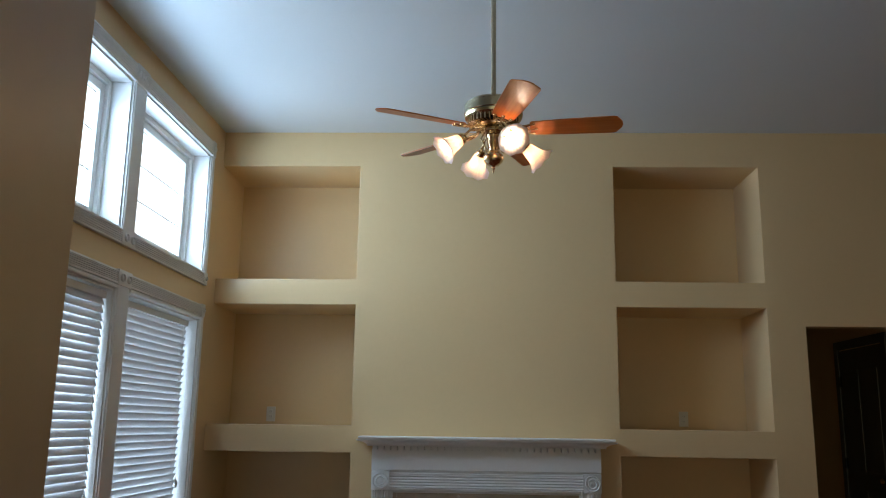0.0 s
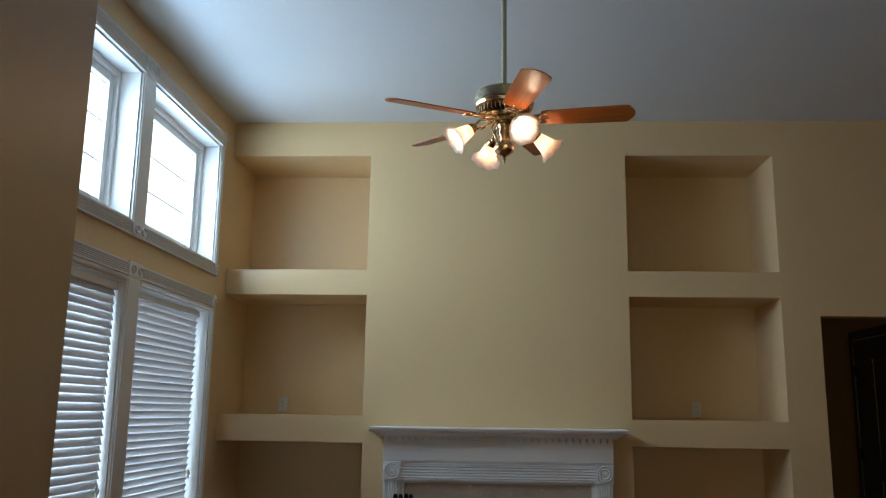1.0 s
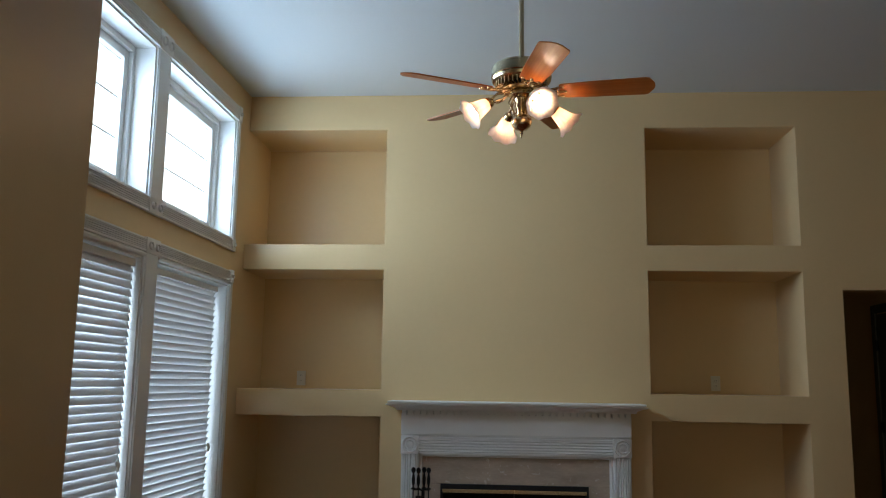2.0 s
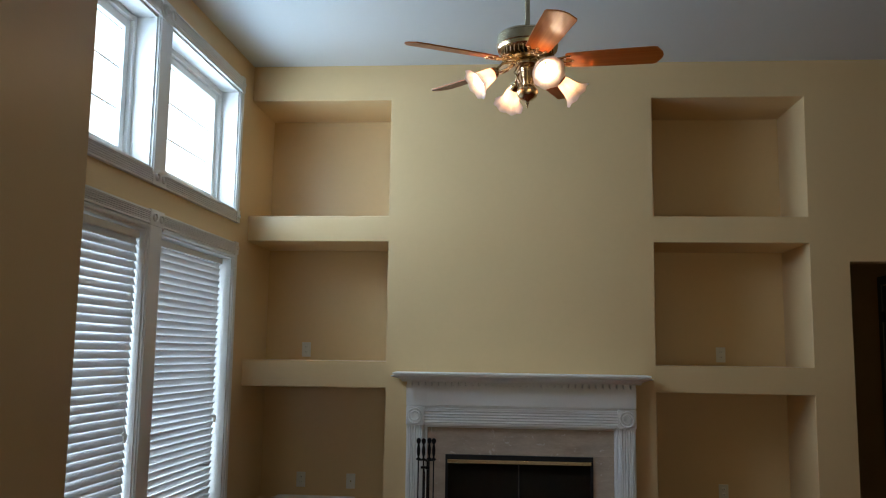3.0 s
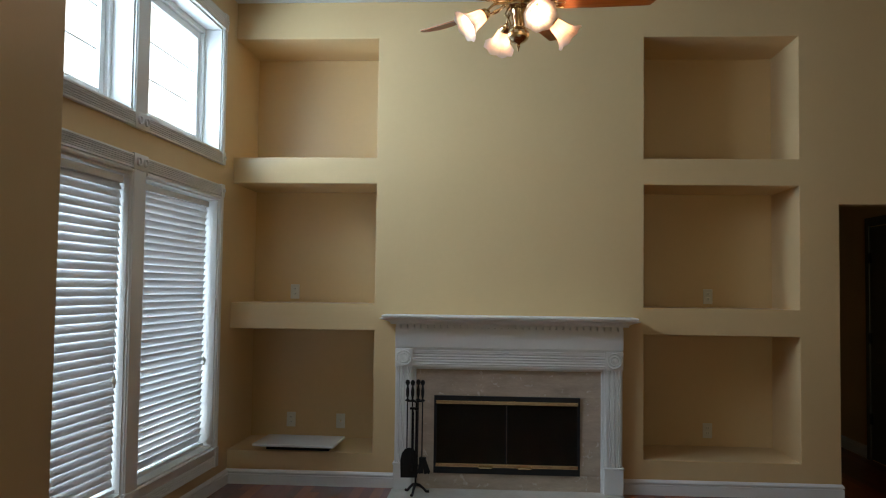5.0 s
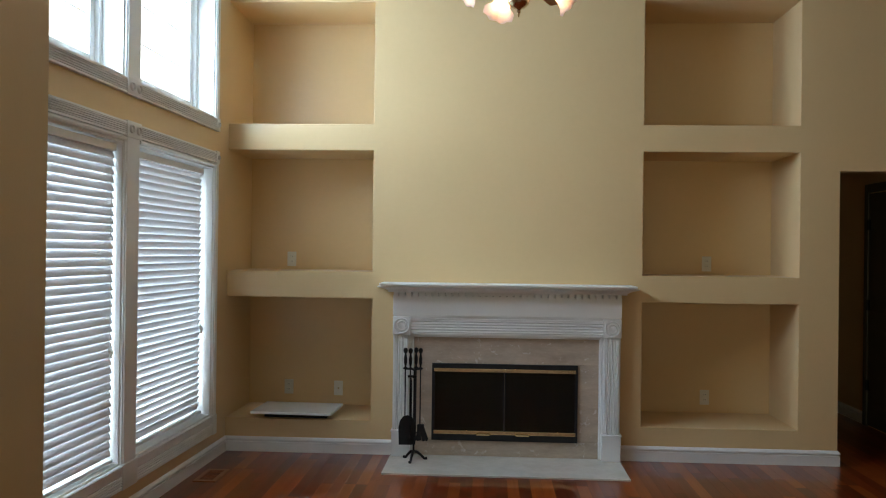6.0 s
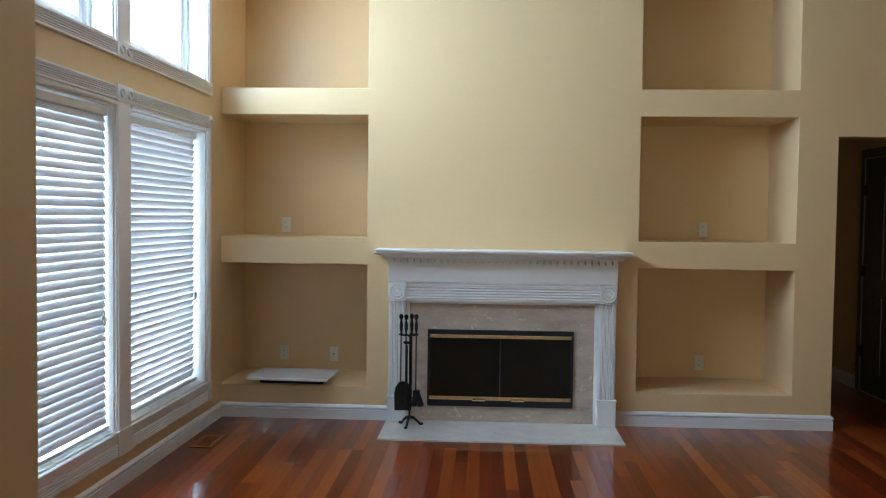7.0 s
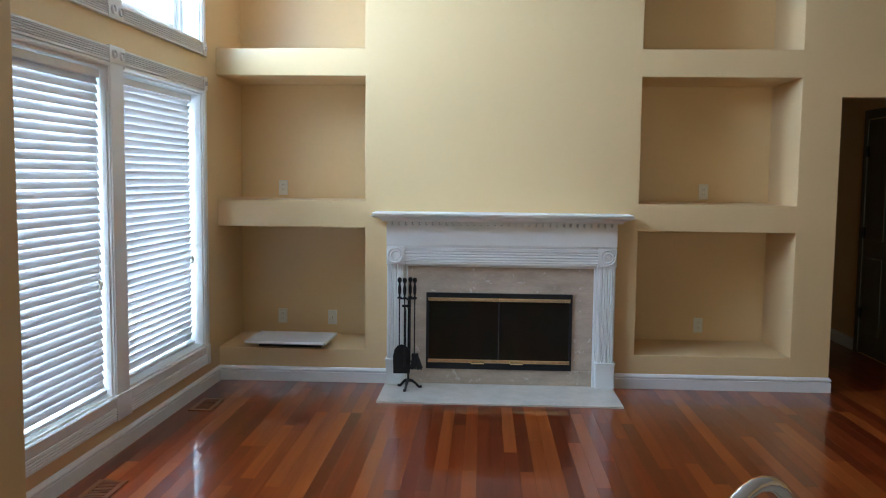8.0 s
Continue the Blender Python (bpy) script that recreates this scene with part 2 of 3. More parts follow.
def moulding(profile, start, along, across, out, length, bm=None, cut=(0, 0)):
    """Extrudes a profile of (across, out) points; cut: mitre shift at each end for each metre of out."""
    bm = bm or bmesh.new()
    start, along, across, out = Vector(start), Vector(along), Vector(across), Vector(out)
    ends = [[bm.verts.new(start + along * (s + c * h) + across * u + out * h) for u, h in profile] for s, c in ((0, cut[0]), (length, cut[1]))]
    n = len(profile)
    for k in range(n):
        bm.faces.new((ends[0][k], ends[0][(k + 1) % n], ends[1][(k + 1) % n], ends[1][k]))
    bm.faces.new(ends[0])
    bm.faces.new(ends[1])
    return bm


def reeded(width, proud, count, edge=0.012):
    """Profile of a flat board with rounded reeds along it."""
    pts = [(0, 0), (0, proud * 0.8), (0.002, proud), (edge, proud)]
    step = (width - 2 * edge) / count
    for i in range(count):
        for k in range(5):
            a = math.pi * k / 4
            pts.append((edge + step * (i + 0.06 + 0.88 * k / 4), proud - 0.007 + 0.008 * math.sin(a)))
    return pts + [(width - edge, proud), (width - 0.002, proud), (width, proud * 0.8), (width, 0)]


def rosette(size, out_m, rings=((0.45, 0.36), (0.30, 0.2)), centres=((0, 0),)):
    """A square corner block with turned rings; out_m takes its z to the room side."""
    bm = box((-size[0] / 2, -size[1] / 2, 0), (size[0] / 2, size[1] / 2, 0.026), 0.003)
    for cx, cy in centres:
        s = min(size)
        for r1, r0 in rings:
            lathe([(r0 * s, 0.02), (r0 * s + 0.002, 0.033), ((r0 + r1) / 2 * s, 0.037), (r1 * s - 0.002, 0.033), (r1 * s, 0.02)], 28, Matrix.Translation((cx, cy, 0)), bm)
        lathe([(0.12 * s, 0.02), (0.11 * s, 0.031), (0.05 * s, 0.034), (0.001, 0.034)], 20, Matrix.Translation((cx, cy, 0)), bm)
    bmesh.ops.transform(bm, matrix=out_m, verts=bm.verts)
    return bm


def sheet_with_holes(us, vs, holes, point, deep, bm=None):
    """A wall face on a grid with rectangular holes; point(u, v, d) places it. Holes get reveals of that depth, and a back if closed."""
    bm = bm or bmesh.new()
    cache = {}

    def vert(u, v, d):
        key = (round(u, 4), round(v, 4), round(d, 4))
        if key not in cache:
            cache[key] = bm.verts.new(point(u, v, d))
        return cache[key]

    rims = []
    for u0, u1 in zip(us, us[1:]):
        for v0, v1 in zip(vs, vs[1:]):
            inside = any(a0 <= u0 + 1e-6 and u1 <= a1 + 1e-6 and b0 <= v0 + 1e-6 and v1 <= b1 + 1e-6 for a0, a1, b0, b1, _ in holes)
            if not inside:
                bm.faces.new([vert(*q, 0) for q in ((u0, v0), (u1, v0), (u1, v1), (u0, v1))])
    for a0, a1, b0, b1, closed in holes:
        corners = [(a0, b0), (a1, b0), (a1, b1), (a0, b1)]
        for p, q in zip(corners, corners[1:] + corners[:1]):
            f = bm.faces.new([vert(*p, 0), vert(*q, 0), vert(*q, deep), vert(*p, deep)])
            rims += [e for e in f.edges if all(abs(point(0, 0, 0)[i] - v.co[i]) < 1e-5 for v in e.verts for i in (point_axis(point),))]
        if closed:
            bm.faces.new([vert(*p, deep) for p in corners])
    return bm, rims


def point_axis(point):
    d = Vector(point(0, 0, 1)) - Vector(point(0, 0, 0))
    return max(range(3), key=lambda i: abs(d[i]))


def structure(name, bm, material, label, category, smooth=False):
    return tagged(part(name, bm, material, None, "", smooth), label, category, "", "structure")


# ---- shell of the room ----
xs = [NICHE_L[0], NICHE_L[1], NICHE_R[0], NICHE_R[1], WALL_END]
zs = [0] + [z for pair in NICHE_Z for z in pair] + [CEIL]
holes = [(*nx, *nz, True) for nx in (NICHE_L, NICHE_R) for nz in NICHE_Z]
bm, rims = sheet_with_holes(xs, zs, holes, lambda u, v, d: Vector((u, d, v)), DEPTH)
keep = [e for e in set(rims) if not all(abs(v.co.x - WX) < 1e-4 for v in e.verts)]
bmesh.ops.bevel(bm, geom=keep, offset=0.006, segments=3, profile=0.5, affect="EDGES", clamp_overlap=True)
box((WALL_END - 0.1, 0.012, 0), (WALL_END, 0.7, CEIL), 0, bm)
box((WX - 0.23, DEPTH + 0.01, 0), (WALL_END - 0.1, DEPTH + 0.13, CEIL), 0, bm)
structure("wall_north", bm, PAINT, "cream painted wall with six recessed display niches", "wall", 35)

ys = [SOUTH] + sorted(y for u in UNITS for y in u) + [0.0]
zs = [0, *LOW_Z, *UP_Z, CEIL]
holes = [(*u, *z, False) for u in UNITS for z in (LOW_Z, UP_Z)]
bm, _ = sheet_with_holes(ys, zs, holes, lambda u, v, d: Vector((WX - d, u, v)), 0.24)
outer, _ = sheet_with_holes(ys, zs, holes, lambda u, v, d: Vector((WX - 0.24 - d, u, v)), 0.001)
tmp = bpy.data.meshes.new("outer_face")
outer.to_mesh(tmp)
outer.free()
bm.from_mesh(tmp)
bpy.data.meshes.remove(tmp)
structure("wall_west", bm, PAINT, "cream painted exterior wall with tall windows", "wall").matrix_basis = WEST

structure("wall_header", box((WALL_END, 0, DOOR_H), (EAST, 0.14, CEIL), 0), PAINT, "cream painted wall above the hall opening", "wall")
structure("wall_hall_east", box((OPEN_END, 0.14, 0), (OPEN_END + 0.12, 3.2, 2.5), 0), PAINT, "hall wall in deep shade", "wall")
structure("wall_hall_west", box((WALL_END - 0.12, 0.7, 0), (WALL_END, 3.2, 2.5), 0), PAINT, "hall wall in deep shade", "wall")
structure("wall_hall_north", box((WALL_END - 0.12, 3.2, 0), (OPEN_END + 0.12, 3.3, 2.5), 0), PAINT, "hall end wall in deep shade", "wall")
structure("wall_north_east", box((OPEN_END, 0, 0), (EAST, 0.138, DOOR_H), 0), PAINT, "cream painted wall beside the hall opening", "wall")
structure("wall_east", box((EAST, SOUTH, 0), (EAST + 0.12, 0.14, CEIL), 0), PAINT, "cream painted wall closing the room", "wall")
bm = box((WX - 0.6, SOUTH - 0.12, 0), (FILL_SPAN[0], SOUTH, CEIL), 0)
box((FILL_SPAN[1], SOUTH - 0.12, 0), (EAST + 0.12, SOUTH, CEIL), 0, bm)
box((FILL_SPAN[0], SOUTH - 0.12, 2.1), (FILL_SPAN[1], SOUTH, CEIL), 0, bm)
structure("wall_south", bm, PAINT, "cream painted wall behind the kitchen", "wall")
structure("wall_partition", box((-0.988, SOUTH, 0), (-0.866, -4.84, CEIL), 0.006), PAINT, "cream partition wall between kitchen and living room", "wall", 35)
structure("ceiling", box((WX - 0.6, SOUTH - 0.12, CEIL), (EAST + 0.12, DEPTH + 0.13, CEIL + 0.12), 0), CEILING, "flat white painted ceiling", "ceiling")
structure("ceiling_hall", box((WALL_END - 0.12, 0.14, 2.5), (OPEN_END + 0.12, 3.3, 2.56), 0), CEILING, "flat white hall ceiling", "ceiling")
structure("subfloor", box((WX - 0.6, SOUTH - 0.12, -0.14), (EAST + 0.12, 3.3, -0.02), 0), SLOT, "dark subfloor under the planks", "floor")

# baseboards
BASE = [(0, 0), (0, 0.015), (0.070, 0.015), (0.073, 0.009), (0.078, 0.009), (0.080, 0.015), (0.084, 0.017), (0.092, 0.016), (0.100, 0.010), (0.106, 0.005), (0.108, 0.0)]


def baseboard(start, along, out, length, cut=(0, 0)):
    return structure("baseboard", moulding(BASE, start, along, (0, 0, 1), out, length, None, cut), TRIM, "white moulded baseboard along the wall", "baseboard")


baseboard((WX, SOUTH, 0), (0, 1, 0), (1, 0, 0), -SOUTH, (0, -1)).matrix_basis = WEST
baseboard((WX, 0, 0), (1, 0, 0), (0, -1, 0), FC - 0.82 - WX, (1, 0))
baseboard((FC + 0.82, 0, 0), (1, 0, 0), (0, -1, 0), WALL_END - FC - 0.82, (0, 1))
baseboard((WALL_END, 0, 0), (0, 1, 0), (1, 0, 0), 3.2, (-1, 0))
baseboard((OPEN_END, 1.56, 0), (0, 1, 0), (-1, 0, 0), 1.6)


# bright overcast sky outside the windows
backdrop = structure("backdrop", box((-9.1, -25, -4), (-9.0, 60, 34), 0), SKY, "plain white overcast sky outside the windows", "sky")

# ---- hall door ----
door = thing("door_1", "closed dark door in the unlit hall", "door", (OPEN_END, 1.06, 0), 0, "", "structure")
bm = box((-0.012, -0.4, 0.012), (0.02, 0.4, 2.03), 0.002)
for z0, z1 in ((0.2, 0.85), (1.0, 1.85)):
    for y0, y1 in ((-0.3, -0.04), (0.04, 0.3)):
        box((-0.02, y0, z0), (-0.01, y1, z1), 0.006, bm)
part("door_leaf", bm, DARK_DOOR, door)
for z in (0.36, 1.06, 1.76):
    bm = tube([(-0.02, 0.405, z - 0.045), (-0.02, 0.405, z + 0.045)], 0.008)
    box((-0.016, 0.37, z - 0.045), (-0.011, 0.4, z + 0.045), 0, bm)
    part("hinge", bm, BLACK, door, "dark metal hinge")
for y in (-0.48, 0.41):
    part("door_casing", box((-0.02, y, 0), (0, y + 0.075, 2.115), 0.004), DARK_DOOR, door)
part("door_casing", box((-0.02, -0.405, 2.04), (0, 0.41, 2.115), 0.004), DARK_DOOR, door)
part("door_knob", lathe([(0.012, 0), (0.012, 0.03), (0.026, 0.04), (0.028, 0.055), (0.018, 0.066), (0.001, 0.068)], 20, pose(-0.012, -0.34, 0.95, 0, -90, 0)), BRASS, door, "brass knob", 40)


# ---- windows ----
def window(name, zr, label):
    win = thing(name, label, "window", (WX, 0, 0), 0, "", "structure")
    win.matrix_basis = WEST @ win.matrix_basis
    z0, z1 = zr
    for y0, y1 in UNITS:
        lip = 0.012
        for lo, hi in (((-0.235, y0, z0), (0.0, y0 + lip, z1)), ((-0.235, y1 - lip, z0), (0.0, y1, z1)),
                       ((-0.235, y0 + lip, z1 - lip), (0.0, y1 - lip, z1)), ((-0.235, y0 + lip, z0), (0.004, y1 - lip, z0 + lip))):
            part("jamb", box(lo, hi, 0.0015), TRIM, win)
        a0, a1, b0, b1 = y0 + lip, y1 - lip, z0 + lip, z1 - lip
        for inset, width, x0, x1 in ((0, 0.036, -0.2, -0.118), (0.036, 0.052, -0.19, -0.14)):
            c0, c1, d0, d1 = a0 + inset, a1 - inset, b0 + inset, b1 - inset
            sash = part("sash_frame", box((x0, c0, d0), (x1, c0 + width, d1), 0.004), TRIM, win)
            for lo, hi in (((x0, c1 - width, d0), (x1, c1, d1)), ((x0, c0 + width, d0), (x1, c1 - width, d0 + width)), ((x0, c0 + width, d1 - width), (x1, c1 - width, d1))):
                part("sash_rail", box(lo, hi, 0.004), TRIM, win)
        g0, g1, h0, h1 = a0 + 0.088, a1 - 0.088, b0 + 0.088, b1 - 0.088
        pane = part("pane", box((-0.176, g0, h0), (-0.170, g1, h1), 0), PANE, win, "clear glass pane")
        pane.visible_shadow = False
        for share in (0.315, 0.655, 0.985) if z1 > 3 else (0.2, 0.4, 0.6, 0.8):
            z = h0 + (h1 - h0) * share
            part("muntin", box((-0.168, g0, z - 0.005), (-0.164, g1, z + 0.005), 0), TRIM, win)
        for share in (0.33, 0.67):
            y = g0 + (g1 - g0) * share
            part("muntin", box((-0.169, y - 0.005, h1 - 0.13), (-0.165, y + 0.005, h1), 0), TRIM, win)
    lo_y, hi_y = UNITS[1][0], UNITS[0][1]
    mid0, mid1 = UNITS[1][1], UNITS[0][0]
    side, head, drop = 0.06, 0.106 if z1 > 3 else 0.078, 0.0 if z1 > 3 else 0.028   # drop: stepped board between opening and reeds
    up, along, out = (0, 0, 1), (0, 1, 0), (1, 0, 0)
    flat = [(0, 0), (0, 0.016), (0.004, 0.02), (side - 0.016, 0.02), (side - 0.012, 0.014), (side - 0.004, 0.014), (side, 0.01), (side, 0)]
    part("side_casing", moulding([(side - u, h) for u, h in flat], (0, hi_y, z0), up, along, out, z1 + drop - z0), TRIM, win)
    part("side_casing", moulding(flat, (0, lo_y - side, z0), up, along, out, z1 + drop - z0), TRIM, win)
    w = mid1 - mid0
    part("mullion_casing", moulding([(0, 0), (0, 0.012), (0.008, 0.014), (0.012, 0.02), (w - 0.012, 0.02), (w - 0.008, 0.014), (w, 0.012), (w, 0)], (0, mid0, z0), up, along, out, z1 + drop - z0), TRIM, win)
    foot = 0.085 if z1 > 3 else 0.132
    for y0, y1 in UNITS:
        part("head_casing", moulding(reeded(head, 0.022, 5), (0, y0, z1 + drop), along, up, out, y1 - y0), TRIM, win, "reeded white casing")
        if z1 > 3:
            part("sill_casing", moulding(reeded(foot, 0.022, 5), (0, y0, z0 - foot), along, up, out, y1 - y0), TRIM, win, "reeded white casing")
        else:
            part("apron", moulding(reeded(0.07, 0.022, 4, 0.006), (0, y0, z0 - foot), along, up, out, y1 - y0), TRIM, win, "reeded white apron")
            board = [(0, 0), (0, 0.012), (0.006, 0.017), (foot - 0.085, 0.017), (foot - 0.076, 0.024), (foot - 0.07, 0.02), (foot - 0.07, 0)]
            part("sill_board", moulding(board, (0, y0, z0 - foot + 0.07), along, up, out, y1 - y0), TRIM, win)
            cove = [(0, 0), (0, 0.016), (0.004, 0.022), (0.012, 0.025), (0.018, 0.024), (0.021, 0.017), (0.023, 0.006), (drop, 0.006), (drop, 0)]
            part("cove", moulding(cove, (0, y0, z1), along, up, out, y1 - y0), TRIM, win)
    outm = Matrix(((0, 0, 1, 0), (1, 0, 0, 0), (0, 1, 0, 0), (0, 0, 0, 1)))
    for z, h in ((z1 + drop + head / 2, head + 0.012), (z0 - foot / 2, foot + 0.006)):
        for y, wide, spots in ((hi_y + side / 2, side + 0.004, ((0, 0),)), (lo_y - side / 2, side + 0.004, ((0, 0),)), ((mid0 + mid1) / 2, w + 0.006, ((-w / 4, 0), (w / 4, 0)))):
            part("corner_block", rosette((wide, h), Matrix.Translation((0, y, z)) @ outm, ((0.27, 0.19),), spots if z > z0 or z1 > 3 else ()), TRIM, win, "white corner block with turned rings", 40)
    return win


# unseen door, made up to give the added fill light an opening
fill_door = thing("added_door", "unseen white framed glass door added behind the kitchen for fill light", "door", (0, SOUTH, 0), 0, "", "structure")
third = (FILL_SPAN[1] - FILL_SPAN[0]) / 2
for k in range(2):
    x0 = FILL_SPAN[0] + k * third
    for lo, hi in (((x0, -0.1, 0), (x0 + 0.06, -0.04, 2.1)), ((x0 + third - 0.06, -0.1, 0), (x0 + third, -0.04, 2.1)),
                   ((x0 + 0.06, -0.1, 0), (x0 + third - 0.06, -0.04, 0.08)), ((x0 + 0.06, -0.1, 2.03), (x0 + third - 0.06, -0.04, 2.1))):
        part("door_frame", box(lo, hi, 0.003), TRIM, fill_door)
    part("pane", box((x0 + 0.06, -0.075, 0.08), (x0 + third - 0.06, -0.069, 2.03), 0), PANE, fill_door, "clear glass").visible_shadow = False

window("window_1", UP_Z, "pair of high uncovered windows with white reeded casing")
window("window_2", LOW_Z, "pair of tall windows with white casing behind blinds")


def blind(y0, y1, tilt, label, cord_y, inset, gap):
    z0, z1 = LOW_Z
    b = thing("window_blind", label, "blind", (WX - inset, (y0 + y1) / 2, z0 + 0.012), 0, "window blinds")
    b.matrix_basis = WEST @ b.matrix_basis
    half, top = (y1 - y0) / 2 - gap, z1 - z0 - 0.024
    part("headrail", box((-0.022, -half, top - 0.05), (0.022, half, top - 0.008), 0.004), TRIM, b)
    bm = bmesh.new()
    arc = [(-0.025 + 0.05 * k / 6, 0.0022 * math.sin(math.pi * k / 6)) for k in range(7)]
    prof = [(x, h + 0.0014) for x, h in arc] + [(x, h - 0.0014) for x, h in reversed(arc)]
    moulding(prof, (0, -half, 0), (0, 1, 0), (1, 0, 0), (0, 0, 1), 2 * half, bm)
    slat = mesh_of(bm, "slat", SLAT, 50)
    count = 37
    step = (top - 0.085) / count
    for k in range(count):
        s = new("slat", slat)
        s.parent = b
        s.matrix_basis = pose(0, 0, top - 0.062 - k * step, random.uniform(-0.1, 0.1), -tilt + random.uniform(-0.8, 0.8), 0)
    low = top - 0.062 - count * step
    part("bottom_rail", box((-0.025, -half, low - 0.012), (0.025, half, low + 0.008), 0.004), SLAT, b)
    for y in (-half * 0.72, -half * 0.1, half * 0.72):
        part("ladder_cord", tube([(-0.012, y, low), (-0.012, y, top - 0.06)], 0.0011, 6), CORD, b)
    bm = tube([(0.03, cord_y, top - 0.05), (0.031, cord_y, top - 0.6), (0.03, cord_y, top - 1.08)], 0.0015, 6)
    part("pull_cord", bm, CORD, b)
    bm = bmesh.new()
    for dy, dz in ((-0.012, 0), (0.012, -0.012), (0, -0.03)):
        lathe([(0.002, 0.018), (0.005, 0.012), (0.008, 0), (0.007, -0.012), (0.001, -0.016)], 12, Matrix.Translation((0.034, cord_y + dy, top - 1.1 + dz)), bm)
    part("tassel", bm, PLASTIC, b, "small cord tassels", 40)


blind(*UNITS[0], 71, "white slatted blind, nearly closed", 0.5, 0.07, 0.05)
blind(*UNITS[1], -71, "white slatted blind tilted down, with cord tassels", 0.5, 0.042, 0.028)

# ---- fireplace ----
fire = thing("fireplace", "white wooden fireplace mantel with beige marble and glass doors", "fireplace", (FC, 0, 0))
PO, PI = 0.810, 0.684        # outer and inner edge of the pilasters
T = 0.088                    # how far the woodwork stands out
for s in (-1, 1):
    c = s * (PO + PI) / 2
    w = PO - PI
    part("pilaster_back", box((min(s * PI, s * PO), -T + 0.02, 0.2), (max(s * PI, s * PO), 0, 1.02), 0.001), TRIM, fire)
    part("pilaster", moulding(reeded(w - 0.02, 0.018, 5, 0.008), (c - w / 2 + 0.01, -T + 0.02, 0.2), (0, 0, 1), (1, 0, 0), (0, -1, 0), 0.681), TRIM, fire, "fluted white pilaster")
    plinth = part("plinth", box((c - w / 2 - 0.004, -T - 0.012, 0.012), (c + w / 2 + 0.004, 0, 0.186), 0.003), TRIM, fire)
    part("plinth_cap", box((c - w / 2 - 0.01, -T - 0.018, 0.186), (c + w / 2 + 0.01, 0, 0.2), 0.004), TRIM, plinth)
    frame_m = Matrix(((1, 0, 0, c), (0, 0, -1, -T + 0.014), (0, 1, 0, 0.948), (0, 0, 0, 1)))
    part("corner_block", rosette((w + 0.002, 0.13), frame_m), TRIM, fire, "corner block with a turned bullseye", 40)
part("architrave_back", box((-PI, -T + 0.02, 0.888), (PI, 0, 1.02), 0.001), TRIM, fire)
part("architrave", moulding(reeded(0.114, 0.02, 5, 0.008), (-PI, -T + 0.02, 0.887), (1, 0, 0), (0, 0, 1), (0, -1, 0), 2 * PI), TRIM, fire, "reeded white architrave")
bead = [(0, 0), (0, 0.05), (0.004, 0.056), (0.012, 0.056), (0.016, 0.05), (0.022, 0.05), (0.022, 0)]
for s in (-1, 1):
    part("inner_frame", moulding(bead if s < 0 else [(-u, h) for u, h in bead], (s * PI, 0, 0.012), (0, 0, 1), (1, 0, 0), (0, -1, 0), 0.875), TRIM, fire)
part("inner_frame", moulding([(-u, h) for u, h in bead], (-PI + 0.022, 0, 0.887), (1, 0, 0), (0, 0, 1), (0, -1, 0), 2 * PI - 0.044), TRIM, fire)
part("frieze", box((-PO - 0.003, -T, 1.02), (PO + 0.003, 0, 1.165), 0.002), TRIM, fire)
# crown under the shelf, returned at both ends
crown = [(1.188, T), (1.188, T + 0.046), (1.198, T + 0.05), (1.206, T + 0.062), (1.216, T + 0.09), (1.224, T + 0.126), (1.228, T + 0.14), (1.234, T + 0.14), (1.234, 0.0), (1.188, 0.0)]
bm = bmesh.new()
base_half = PO + 0.003 - T
loops = []
for z, o in crown[:-2]:
    loops.append([bm.verts.new(p) for p in ((-base_half - o * 0.72 - 0.02, 0, z), (-base_half - o * 0.72 - 0.02, -o, z), (base_half + o * 0.72 + 0.02, -o, z), (base_half + o * 0.72 + 0.02, 0, z))])
for a, b in zip(loops, loops[1:]):
    for k in range(4):
        bm.faces.new((a[k], a[(k + 1) % 4], b[(k + 1) % 4], b[k]))
bm.faces.new(loops[0])
bm.faces.new(loops[-1])
part("crown", bm, TRIM, fire)
part("dentil_band", box((-PO + 0.012, -T + 0.045, 1.165), (PO - 0.012, 0, 1.188), 0.001), TRIM, fire)
count = 34
for k in range(count):
    x = -PO - 0.002 + (2 * PO + 0.004) * (k + 0.5) / count
    part("dentil", box((x - 0.0152, -T - 0.044, 1.156), (x + 0.0152, -T + 0.045, 1.187), 0), TRIM, fire)
part("mantel_shelf", box((-0.894, -0.256, 1.240), (0.894, 0, 1.256), 0.005), TRIM, fire)
part("shelf_fillet", box((-0.884, -0.246, 1.2335), (0.884, 0, 1.2405), 0.002), TRIM, fire)
# marble surround in five slabs round the firebox
B0, B1, BZ0, BZ1 = -0.529, 0.515, 0.124, 0.676
MI = PI - 0.022
for lo, hi in (((-MI, -0.03, BZ1 + 0.001), (MI, 0, 0.887)), ((-MI, -0.03, 0.012), (MI, 0, BZ0 - 0.001)),
               ((-MI, -0.03, BZ0), (B0 - 0.001, 0, BZ1)), ((B1 + 0.001, -0.03, BZ0), (MI, 0, BZ1))):
    part("marble_slab", box(lo, hi, 0.001), MARBLE, fire, "beige veined marble")
